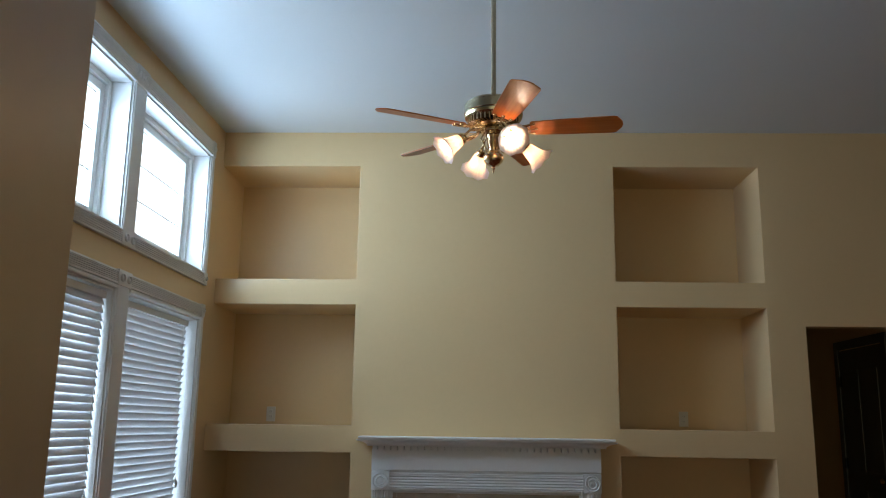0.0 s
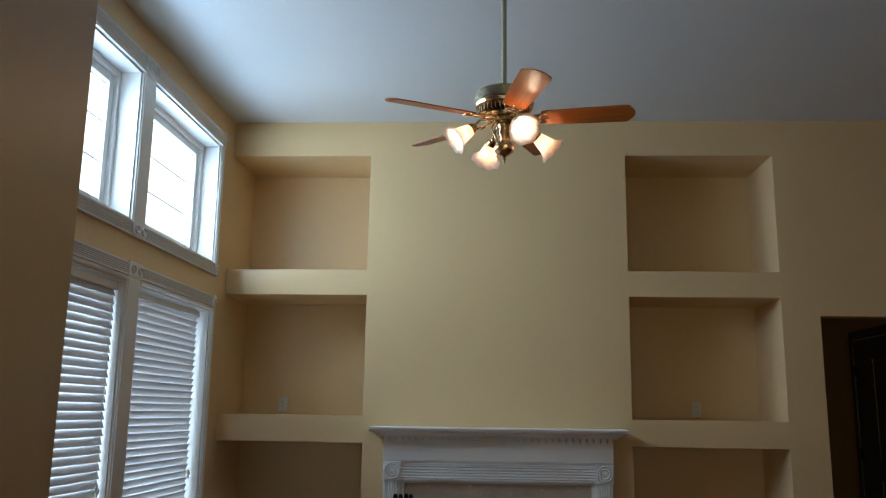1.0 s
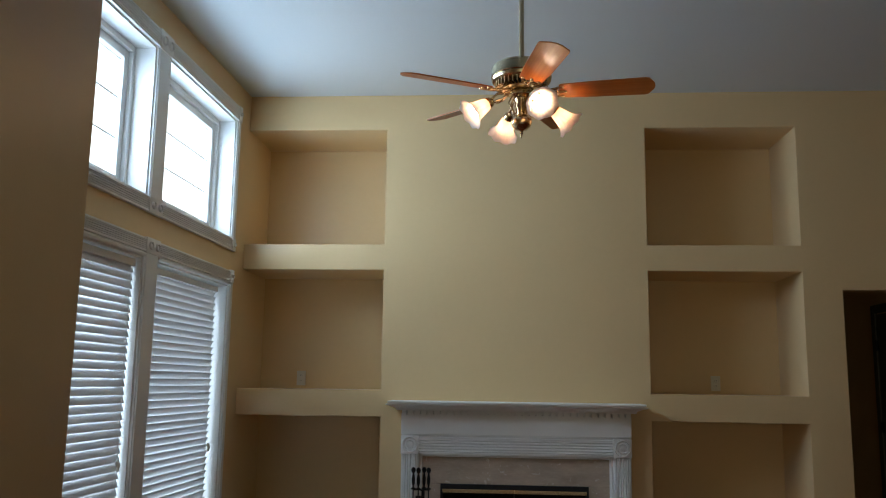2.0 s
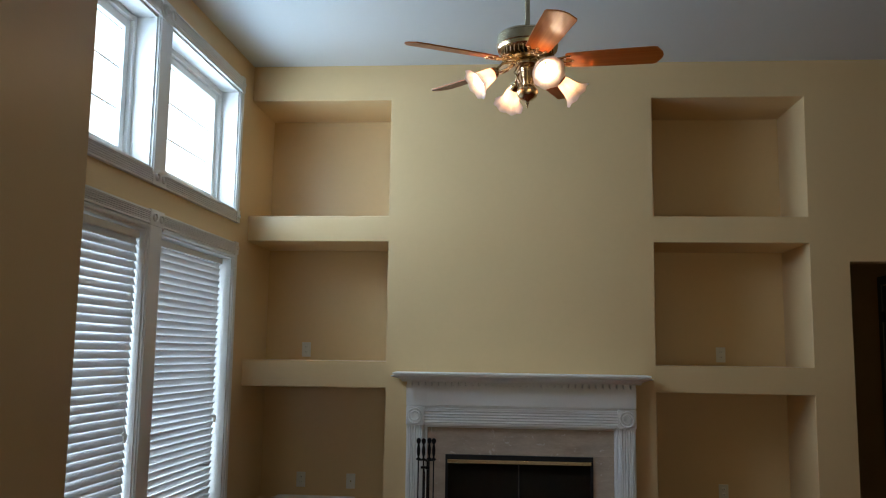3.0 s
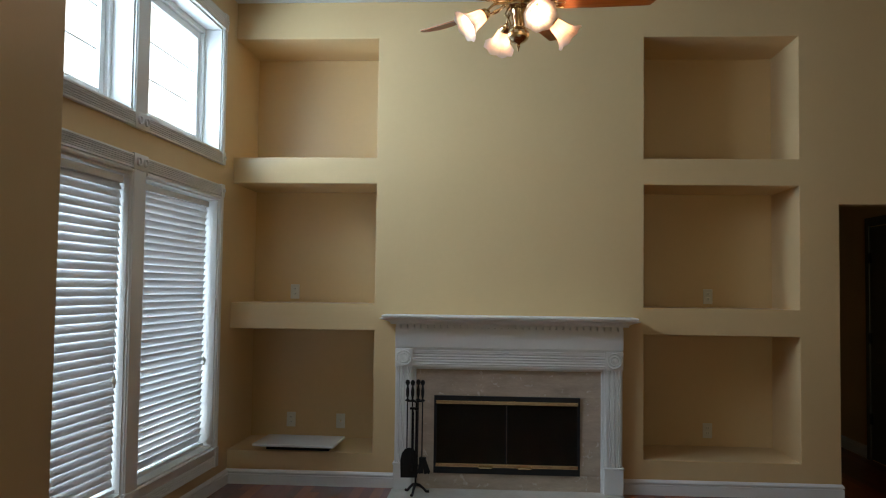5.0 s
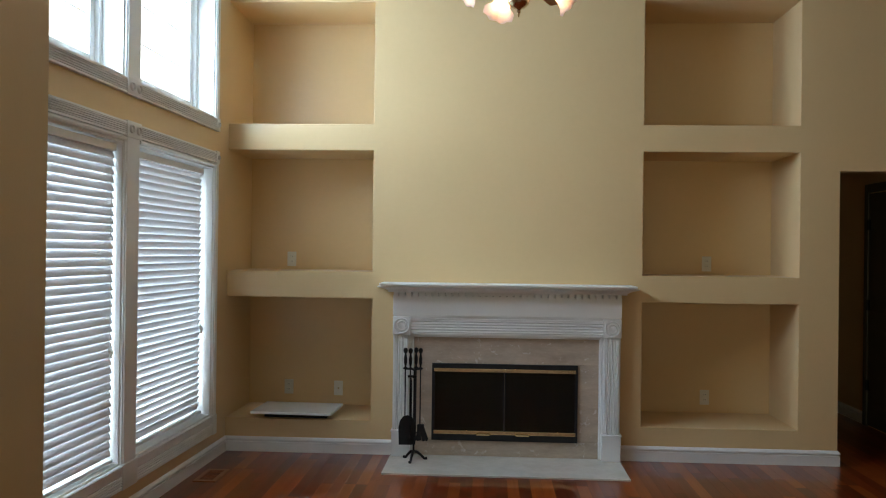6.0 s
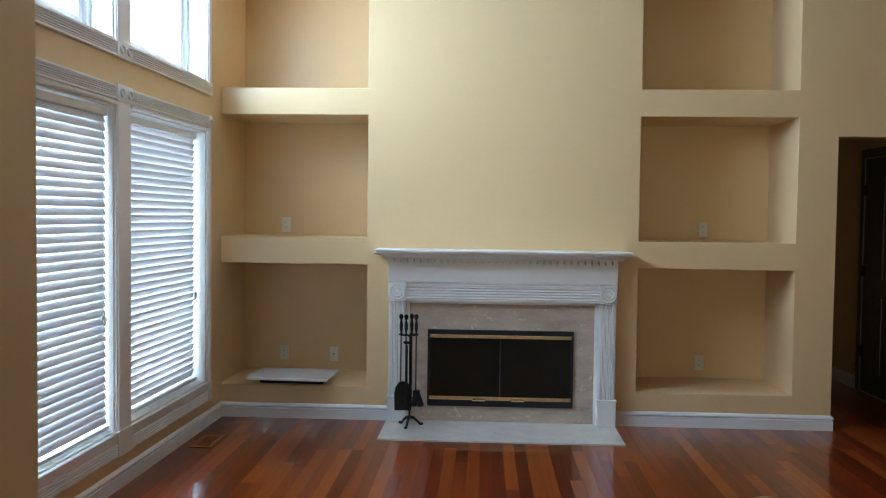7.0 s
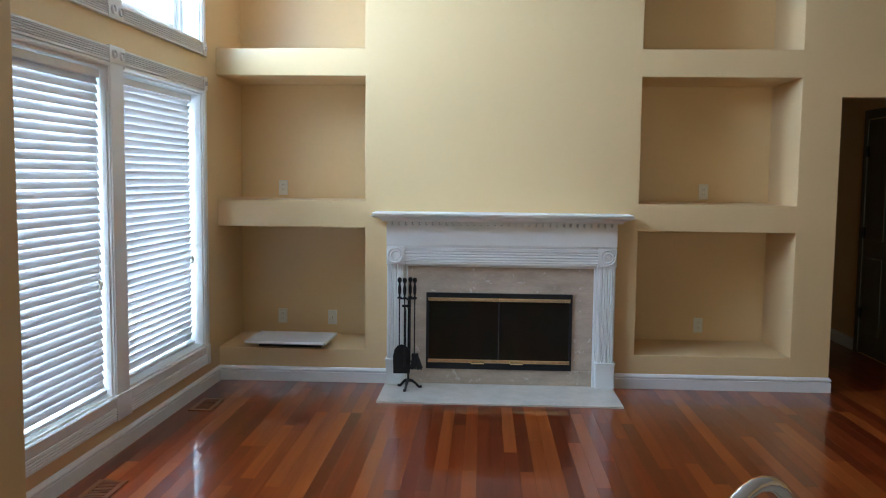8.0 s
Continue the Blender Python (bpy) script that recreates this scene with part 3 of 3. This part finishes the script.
# firebox front
for lo, hi in (((B0, -0.045, BZ1 - 0.032), (B1, -0.0, BZ1)), ((B0, -0.045, BZ0), (B1, 0, BZ0 + 0.046)),
               ((B0, -0.045, BZ0 + 0.046), (B0 + 0.014, 0, BZ1 - 0.032)), ((B1 - 0.014, -0.045, BZ0 + 0.046), (B1, 0, BZ1 - 0.032))):
    part("firebox_frame", box(lo, hi, 0.002), BLACK, fire, "black metal frame")
mid = (B0 + B1) / 2
for x0, x1 in ((B0 + 0.014, mid - 0.0005), (mid + 0.0005, B1 - 0.014)):
    d = part("glass_door", box((x0 + 0.004, -0.036, BZ0 + 0.07), (x1 - 0.004, -0.031, BZ1 - 0.06), 0), SMOKED, fire, "smoked glass door")
    for z0, z1 in ((BZ1 - 0.058, BZ1 - 0.033), (BZ0 + 0.047, BZ0 + 0.073)):
        part("brass_rail", box((x0, -0.05, z0), (x1, -0.028, z1), 0.003), BRASS, d, "polished brass rail")
    for e0, e1 in ((x0, x0 + 0.006), (x1 - 0.006, x1)):
        part("door_stile", box((e0, -0.044, BZ0 + 0.073), (e1, -0.028, BZ1 - 0.058), 0), BLACK, d)
    hx = mid + (-0.15 if x1 < mid else 0.13)
    bm = tube([(hx - 0.05, -0.05, BZ0 + 0.05), (hx - 0.045, -0.075, BZ0 + 0.05), (hx + 0.045, -0.075, BZ0 + 0.05), (hx + 0.05, -0.05, BZ0 + 0.05)], 0.006)
    part("handle", bm, BRASS, d, "small brass handle", 40)
# firebox behind the doors
for lo, hi in (((B0, 0.0, BZ0 - 0.02), (B1, 0.46, BZ0)), ((B0, 0.0, BZ1), (B1, 0.46, BZ1 + 0.02)), ((B0, 0.44, BZ0), (B1, 0.46, BZ1)),
               ((B0 - 0.02, 0.0, BZ0), (B0, 0.46, BZ1)), ((B1, 0.0, BZ0), (B1 + 0.02, 0.46, BZ1))):
    part("firebox_panel", box(lo, hi, 0), SOOT, fire, "sooty firebrick lining")
bm = bmesh.new()
for k in range(7):
    x = mid - 0.27 + 0.09 * k
    tube([(x, 0.1, BZ0 + 0.2), (x, 0.11, BZ0 + 0.09), (x, 0.36, BZ0 + 0.09)], 0.007, 8, bm)
tube([(mid - 0.3, 0.14, BZ0 + 0.08), (mid + 0.3, 0.14, BZ0 + 0.08)], 0.008, 8, bm)
tube([(mid - 0.3, 0.32, BZ0 + 0.08), (mid + 0.3, 0.32, BZ0 + 0.08)], 0.008, 8, bm)
for x in (mid - 0.24, mid + 0.24):
    for y in (0.14, 0.32):
        tube([(x, y, BZ0), (x, y, BZ0 + 0.08)], 0.008, 8, bm)
grate = tagged(part("fire_grate", bm, IRON, None, "", 40), "black iron grate inside the firebox", "grate")
grate.matrix_basis = pose(FC, 0, 0)
tagged(part("hearth_slab", box((-0.9, -0.555, -0.02), (0.735, -0.0, 0.012), 0.002), HEARTH), "flat cream marble hearth slab set in the floor", "hearth", "", "structure")

# ---- fire tools on the hearth ----
tools = thing("fireplace_tool_set", "black iron fireplace tool set standing on the hearth", "fire tools", (-0.722, -0.2, 0.012))
bm = tube([(0.004, 0, 0.05), (0.004, 0, 0.62), (0.004, 0, 0.645)], [0.007, 0.007, 0.006], 10)
lathe([(0.006, 0.575), (0.015, 0.58), (0.017, 0.588), (0.015, 0.596), (0.006, 0.6)], 16, pose(0.004, 0, 0), bm)
part("stand_pole", bm, IRON, tools, "", 40)
for a in (20, 140, 260):
    c, s = math.cos(radians(a)), math.sin(radians(a))
    bm = tube([(0.004, 0, 0.062), (0.004 + 0.028 * c, 0.028 * s, 0.056), (0.004 + 0.056 * c, 0.056 * s, 0.034), (0.004 + 0.078 * c, 0.078 * s, 0.009), (0.004 + 0.098 * c, 0.098 * s, 0.009)], [0.012, 0.011, 0.009, 0.009, 0.011], 10)
    part("foot", bm, IRON, tools, "", 40)
bm = tube([(-0.064, 0, 0.640), (0.055, 0, 0.640)], 0.006, 10)
tube([(0.0, -0.045, 0.640), (0.0, 0.045, 0.640)], 0.006, 10, bm)
part("hanger_bar", bm, IRON, tools, "", 40)
HANDLE = [(0.003, 0.64), (0.017, 0.643), (0.017, 0.65), (0.007, 0.656), (0.006, 0.664), (0.011, 0.685), (0.012, 0.715), (0.008, 0.738), (0.006, 0.75), (0.012, 0.758), (0.0165, 0.772), (0.012, 0.786), (0.001, 0.792)]


def fire_tool(name, x, y, foot):
    bm = tube([(x, y, foot), (x, y, 0.645)], 0.0045, 8)
    ob = part(name, bm, IRON, tools, "", 40)
    part("handle", lathe(HANDLE, 16, pose(x, y, 0)), IRON, ob, "turned black handle", 40)
    return ob


shovel = fire_tool("shovel", -0.059, -0.012, 0.3)
bm = bmesh.new()
outline = [(-0.058, 0.0), (0.058, 0.0), (0.062, 0.12), (0.052, 0.165), (0.03, 0.195), (0, 0.205), (-0.03, 0.195), (-0.052, 0.165), (-0.062, 0.12)]
front = [bm.verts.new((x, -0.012 + 0.12 * abs(x), z)) for x, z in outline]
back = [bm.verts.new((x, -0.006 + 0.12 * abs(x), z)) for x, z in outline]
bm.faces.new(front)
bm.faces.new(back[::-1])
for k in range(len(outline)):
    bm.faces.new((front[k], front[(k + 1) % len(outline)], back[(k + 1) % len(outline)], back[k]))
part("shovel_pan", bm, IRON, shovel, "black shovel pan", False, pose(-0.04, -0.03, 0.115, -5, 0, 4))
tongs = fire_tool("tongs", -0.022, -0.03, 0.16)
part("tongs_arm", tube([(-0.022, -0.03, 0.6), (-0.012, -0.045, 0.56), (-0.012, -0.045, 0.25), (-0.02, -0.035, 0.16)], 0.0045, 8), IRON, tongs, "", 40)
part("tongs_joint", lathe([(0.004, 0), (0.018, 0.002), (0.018, 0.016), (0.004, 0.018)], 14, pose(-0.022, -0.034, 0.585)), IRON, tongs, "", 40)
poker = fire_tool("poker", 0.013, 0.02, 0.13)
part("poker_hook", tube([(0.013, 0.02, 0.2), (0.03, 0.01, 0.18), (0.035, 0.0, 0.2)], [0.004, 0.004, 0.002], 8), IRON, poker, "", 40)
brush = fire_tool("brush", 0.047, -0.01, 0.25)
bm = bmesh.new()
for k in range(120):
    a, r = random.uniform(0, 6.283), random.uniform(0.1, 1) ** 0.5
    tube([(0.02 * r * math.cos(a), 0.014 * r * math.sin(a), 0.1), (0.046 * r * math.cos(a) + 0.008, 0.026 * r * math.sin(a), random.uniform(0.0, 0.015))], [0.004, 0.0025], 5, bm)
box((-0.024, -0.016, 0.085), (0.024, 0.016, 0.115), 0.005, bm)
part("bristles", bm, BRISTLE, brush, "black bristles", False, pose(0.052, -0.01, 0.14))


# ---- outlets and the small platform in the niches ----
def outlet(x, z, kind):
    o = thing("wall_outlet", "ivory wall plate on the niche's back wall", "outlet", (x, DEPTH, z), 0, "wall outlets")
    plate = part("plate", box((-0.036, -0.006, -0.058), (0.036, 0, 0.058), 0.003), PLASTIC, o)
    if kind == "duplex":
        for dz in (-0.02, 0.02):
            f = part("socket", box((-0.016, -0.009, dz - 0.014), (0.016, -0.004, dz + 0.014), 0.003), PLASTIC, o)
            for dx in (-0.006, 0.006):
                part("slot", box((dx - 0.001, -0.0095, dz - 0.003), (dx + 0.001, -0.008, dz + 0.006), 0), SLOT, f)
    else:
        part("jack", lathe([(0.007, 0), (0.007, 0.003), (0.0045, 0.004), (0.0045, 0.009), (0.001, 0.009)], 14, pose(0, -0.005, 0, 90, 0, 0)), SATIN_BRASS, o, "small round cable jack", 40)
    for dz in (-0.042, 0.042) if kind != "duplex" else (0,):
        part("screw", lathe([(0.003, 0), (0.003, 0.001), (0.001, 0.0015)], 10, pose(0, -0.006, dz, 90, 0, 0)), PLASTIC, o)


for x, z, kind in ((-1.794, 1.407, "duplex"), (-1.804, 0.380, "duplex"), (-1.402, 0.375, "jack"), (1.496, 1.409, "duplex"), (1.491, 0.364, "duplex")):
    outlet(x, z, kind)

plat = thing("swivel_platform", "white laminate platform board on a low black base", "platform", (-1.615, 0.11, 0.243), -2.0)
part("board", box((-0.298, -0.205, 0.046), (0.298, 0.205, 0.064), 0.003), BOARD, plat)
part("base", box((-0.235, -0.07, 0.0), (0.235, 0.17, 0.022), 0.003), BLACK, plat, "black base")
part("swivel_disc", lathe([(0.12, 0.022), (0.125, 0.026), (0.125, 0.042), (0.12, 0.046)], 40, pose(0, 0.05, 0)), BLACK, plat, "black swivel disc", 40)


# ---- floor vents ----
def vent(y0):
    v = thing("floor_vent", "wooden floor vent grille set in the planks", "vent", (-1.993, y0, 0), 0, "floor vents")
    w, n = 0.146, 0.30
    for lo, hi in (((-w / 2, 0, -0.004), (-w / 2 + 0.028, n, 0.007)), ((w / 2 - 0.028, 0, -0.004), (w / 2, n, 0.007)),
                   ((-w / 2 + 0.028, 0, -0.004), (w / 2 - 0.028, 0.035, 0.007)), ((-w / 2 + 0.028, n - 0.035, -0.004), (w / 2 - 0.028, n, 0.007))):
        part("vent_frame", box(lo, hi, 0.002), VENT, v)
    for k in range(13):
        y = 0.045 + k * 0.0192
        part("slat", box((-w / 2 + 0.028, y, -0.002), (w / 2 - 0.028, y + 0.009, 0.005), 0), VENT, v)
    # dark plate level with the slats paints the shade of the opening
    part("dark_plate", box((-w / 2 + 0.026, 0.033, 0.0008), (w / 2 - 0.026, n - 0.033, 0.002), 0), SLOT, v, "dark plate between the slats for the shaded opening")


vent(-2.385)
vent(-0.85)

# ---- ceiling fan ----
FX, FY = -0.081, -2.35
FAN_TOP = (CEIL - 0.087) / 0.935
fan = thing("ceiling_fan", "brass ceiling fan with five oak blades and four lit lamps", "ceiling fan", (FX, FY, 0))
fan.matrix_basis = pose(FX, FY, 0.087) @ Matrix.Diagonal((0.935, 0.935, 0.935, 1))
part("downrod", tube([(0, 0, 3.0), (0, 0, FAN_TOP - 0.03)], 0.0135, 16), SATIN_BRASS, fan, "long brass rod", 40)
part("canopy", lathe([(0.02, FAN_TOP - 0.07), (0.05, FAN_TOP - 0.06), (0.068, FAN_TOP - 0.025), (0.07, FAN_TOP)], 32), SATIN_BRASS, fan, "", 40)
part("rod_collar", lathe([(0.016, 3.03), (0.022, 3.025), (0.024, 3.01), (0.03, 3.003), (0.03, 2.99)], 24), SATIN_BRASS, fan, "", 40)
part("motor_housing", lathe([(0.03, 2.998), (0.1, 2.994), (0.140, 2.986), (0.148, 2.978), (0.148, 2.973), (0.153, 2.969), (0.153, 2.925), (0.149, 2.921), (0.152, 2.915), (0.148, 2.902), (0.135, 2.894), (0.06, 2.885)], 48), SATIN_BRASS, fan, "polished brass drum", 40)
for k in range(36):
    a = 360 * k / 36
    part("vent_fin", box((0.07, -0.003, 2.866), (0.134, 0.003, 2.896), 0, None), BRASS, fan, "", False, pose(0, 0, 0, 0, 0, a))
part("motor_core", lathe([(0.06, 2.912), (0.085, 2.9), (0.085, 2.87), (0.06, 2.862), (0.05, 2.85)], 32), BLACK, fan, "", 40)
part("flywheel", lathe([(0.03, 2.868), (0.095, 2.866), (0.1, 2.86), (0.095, 2.852), (0.05, 2.848)], 32), BRASS, fan, "", 40)

# blades
bm = bmesh.new()
outline = [(0.19, -0.05), (0.2, -0.058), (0.36, -0.068), (0.615, -0.074), (0.630, -0.069), (0.657, -0.026), (0.662, 0.0)]
outline = outline + [(x, -y) for x, y in reversed(outline[:-1])]
top = [bm.verts.new((x, y, 0.003)) for x, y in outline]
low = [bm.verts.new((x, y, -0.003)) for x, y in outline]
bm.faces.new(top)
bm.faces.new(low[::-1])
for k in range(len(outline)):
    bm.faces.new((top[k], top[(k + 1) % len(outline)], low[(k + 1) % len(outline)], low[k]))
blade_mesh = mesh_of(bm, "blade", BLADE)
bm = bmesh.new()
tube([(0.09, 0, 0.008), (0.13, 0.012, 0.0), (0.17, 0.03, -0.006), (0.205, 0.045, -0.006)], [0.008, 0.006, 0.006, 0.005], 8, bm)
tube([(0.09, 0, 0.008), (0.13, -0.012, 0.0), (0.17, -0.03, -0.006), (0.205, -0.045, -0.006)], [0.008, 0.006, 0.006, 0.005], 8, bm)
tube([(0.14, 0.0, 0.0), (0.18, 0, -0.008), (0.225, 0, -0.006)], [0.005, 0.007, 0.005], 8, bm)
for sy in (-1, 1):
    ring = [(0.165 + 0.018 * math.cos(a), sy * 0.014 + 0.014 * math.sin(a), -0.008) for a in (2 * math.pi * k / 14 for k in range(15))]
    tube(ring, 0.0045, 6, bm)
for x, y in ((0.21, 0.042), (0.21, -0.042), (0.222, 0.0)):
    lathe([(0.001, -0.012), (0.007, -0.010), (0.009, -0.006), (0.009, -0.003)], 10, Matrix.Translation((x, y, 0)), bm)
iron_mesh = mesh_of(bm, "blade_bracket", BRASS, 40)
for k in range(5):
    turn = pose(0, 0, 2.844, 1.0, -0.77, 0) @ pose(0, 0, 0, 0, 0, -6 + 72 * k) @ pose(0, 0, 0, -14, 0, 0)   # hung a little out of level
    blade = new("blade", blade_mesh)
    blade.parent, blade.matrix_basis = fan, turn
    bracket = new("blade_bracket", iron_mesh)
    bracket.parent = blade
    tagged(bracket, "ornate brass bracket")

# light kit
part("light_hub", lathe([(0.05, 2.85), (0.062, 2.842), (0.064, 2.825), (0.05, 2.815), (0.036, 2.81), (0.03, 2.79), (0.034, 2.77), (0.024, 2.74), (0.02, 2.725), (0.03, 2.718)], 32), BRASS, fan, "", 40)
for k in range(8):
    a = radians(45 * k + 10)
    c, s = math.cos(a), math.sin(a)
    part("scroll", tube([(0.052 * c, 0.052 * s, 2.815), (0.066 * c, 0.066 * s, 2.79), (0.05 * c, 0.05 * s, 2.76), (0.04 * c, 0.04 * s, 2.735), (0.05 * c, 0.05 * s, 2.722)], 0.004, 6), BRASS, fan, "", 40)
part("ball", lathe([(0.02, 2.728), (0.034, 2.722), (0.05, 2.704), (0.053, 2.688), (0.047, 2.668), (0.03, 2.652), (0.012, 2.645), (0.008, 2.638), (0.011, 2.632), (0.006, 2.624), (0.004, 2.612), (0.001, 2.606)], 32), BRASS, fan, "polished brass ball with a finial", 40)

SHADE = [(0.026, 0.0), (0.031, -0.010), (0.036, -0.03), (0.041, -0.055), (0.046, -0.075), (0.055, -0.093), (0.068, -0.108), (0.080, -0.117)]
inner = [(r - 0.003, z) for r, z in reversed(SHADE)]


def scallop(i, a):
    d = min(i, 15 - i)
    f = max(0.0, (d - 2) / 5)
    return 1 + 0.01 * math.cos(24 * a) * (d > 0) + 0.03 * f * math.cos(8 * a), -0.003 * f * math.cos(8 * a)


shade_mesh = mesh_of(lathe(SHADE + inner, 120, None, None, scallop), "shade", FROST, 60)
bulb_mesh = mesh_of(lathe([(0.012, -0.03), (0.016, -0.045), (0.022, -0.062), (0.022, -0.076), (0.014, -0.089), (0.001, -0.093)], 20), "bulb", BULB, 60)
cup_mesh = mesh_of(lathe([(0.001, 0.03), (0.012, 0.03), (0.016, 0.02), (0.026, 0.016), (0.03, 0.004), (0.03, -0.008), (0.027, -0.012)], 28), "socket_cup", BRASS, 40)
for k in range(4):
    a = radians(200 + 90 * k)
    c, s = math.cos(a), math.sin(a)
    arm = part("lamp_arm", tube([(0.04 * c, 0.04 * s, 2.832), (0.08 * c, 0.08 * s, 2.838), (0.13 * c, 0.13 * s, 2.825), (0.165 * c, 0.165 * s, 2.79)], 0.0065, 10), BRASS, fan, "curved brass arm", 40)
    turn = pose(0.178 * c, 0.178 * s, 2.77, 0, 0, 200 + 90 * k) @ pose(0, 0, 0, 0, -54, 0)
    for nm, me, lab in (("socket_cup", cup_mesh, "brass socket cup"), ("shade", shade_mesh, "scalloped frosted glass bell shade, lit"), ("bulb", bulb_mesh, "lit bulb")):
        o = new(nm, me)
        o.parent, o.matrix_basis = arm, turn
        tagged(o, lab)
part("pull_chain", tube([(0.045, -0.03, 2.81), (0.052, -0.034, 2.76), (0.052, -0.034, 2.7)], 0.0012, 6), BRASS, fan)

# ---- kitchen counter and tap ----
counter = thing("kitchen_island", "kitchen island with a speckled stone top below the tap", "kitchen counter", (0.25, -5.25, 0))
part("worktop", box((-1.1, -0.36, 0.86), (1.1, 0.42, 0.9), 0.006), STONE, counter)
part("body", box((-1.06, -0.32, 0.1), (1.06, 0.36, 0.86), 0.003), CABINET, counter)
part("toe_kick", box((-1.02, -0.27, 0.0), (1.02, 0.33, 0.1), 0.002), BLACK, counter)
tap = thing("kitchen_faucet", "chrome gooseneck kitchen tap on the island worktop", "faucet", (0.143, -5.1, 0.9), 0)
R, H = 0.072, 0.213
dx, dy = -0.766, -0.643
pts = [(0, 0, 0.02), (0, 0, H * 0.6), (0, 0, H)]
for k in range(1, 15):
    a = math.pi * k / 14 * 1.04
    d = R - R * math.cos(a)
    pts.append((dx * d, dy * d, H + R * math.sin(a)))
end = pts[-1]
pts.append((end[0], end[1], end[2] - 0.035))
part("spout", tube(pts, 0.0085, 20), CHROME, tap, "", 40)
part("aerator", lathe([(0.0095, 0), (0.0115, 0.003), (0.0115, 0.022), (0.0095, 0.026)], 20, pose(end[0], end[1], end[2] - 0.05)), CHROME, tap, "", 40)
part("base", lathe([(0.028, 0), (0.028, 0.006), (0.022, 0.012), (0.016, 0.04), (0.012, 0.05)], 28), CHROME, tap, "", 40)
lever = part("lever", tube([(0.014, 0, 0.03), (0.04, 0.005, 0.034), (0.075, 0.01, 0.05)], [0.007, 0.006, 0.004], 12), CHROME, tap, "", 40)

# ---- floor planks ----
PW = 0.0735

floor = thing("floor", "glossy reddish cherry plank floor", "floor", (0, 0, 0), 0, "", "structure")
shared = {}


def plank_mesh(length):
    key = round(length, 1)
    if key not in shared:
        bm = bmesh.new()
        g, bv = 0.0002, 0.0003
        lo = [bm.verts.new(p) for p in ((g, g, -bv), (PW - g, g, -bv), (PW - g, key - g, -bv), (g, key - g, -bv))]
        hi = [bm.verts.new(p) for p in ((g + bv, g + bv, 0), (PW - g - bv, g + bv, 0), (PW - g - bv, key - g - bv, 0), (g + bv, key - g - bv, 0))]
        under = [bm.verts.new((v.co.x, v.co.y, -0.018)) for v in lo]
        bm.faces.new(hi)
        for k in range(4):
            j = (k + 1) % 4
            bm.faces.new((lo[k], lo[j], hi[j], hi[k]))
            bm.faces.new((under[k], under[j], lo[j], lo[k]))
        shared[key] = mesh_of(bm, "plank", PLANK)
    return shared[key]


plank_rng = random.Random(7)
cells = []
columns = int((EAST - WX) / PW) + 3
for c in range(columns):
    x = WX - 3 * PW + c * PW
    y = SOUTH - plank_rng.uniform(0, 0.8)
    limit = 3.2 if WALL_END - 0.05 < x < OPEN_END else 0.0
    while y < limit:
        y = max(y, SOUTH)
        length = plank_rng.choice((0.6, 0.9, 1.1, 1.3, 1.5, 1.8))
        cells.append((x, y, length))
        y += length
count = 0
verts, faces = [], []
for x, y, length in cells:
    if count < 300 and -2.75 < y + length and y < 0 and y > -3.3 and x < 2.95:
        p = new("plank", plank_mesh(length))
        p.parent, p.matrix_basis = floor, pose(x, y, 0)
        count += 1
    else:
        g, b = 0.0002, len(verts)
        verts += [(x + g, y + g, 0), (x + PW - g, y + g, 0), (x + PW - g, y + length - g, 0), (x + g, y + length - g, 0)]
        faces.append((b, b + 1, b + 2, b + 3))
me = bpy.data.meshes.new("planking")
me.from_pydata(verts, [], faces)
me.materials.append(PLANKS)
rest_ob = new("planking", me)
rest_ob.parent = floor
tagged(rest_ob, "", "", "", "stuff")
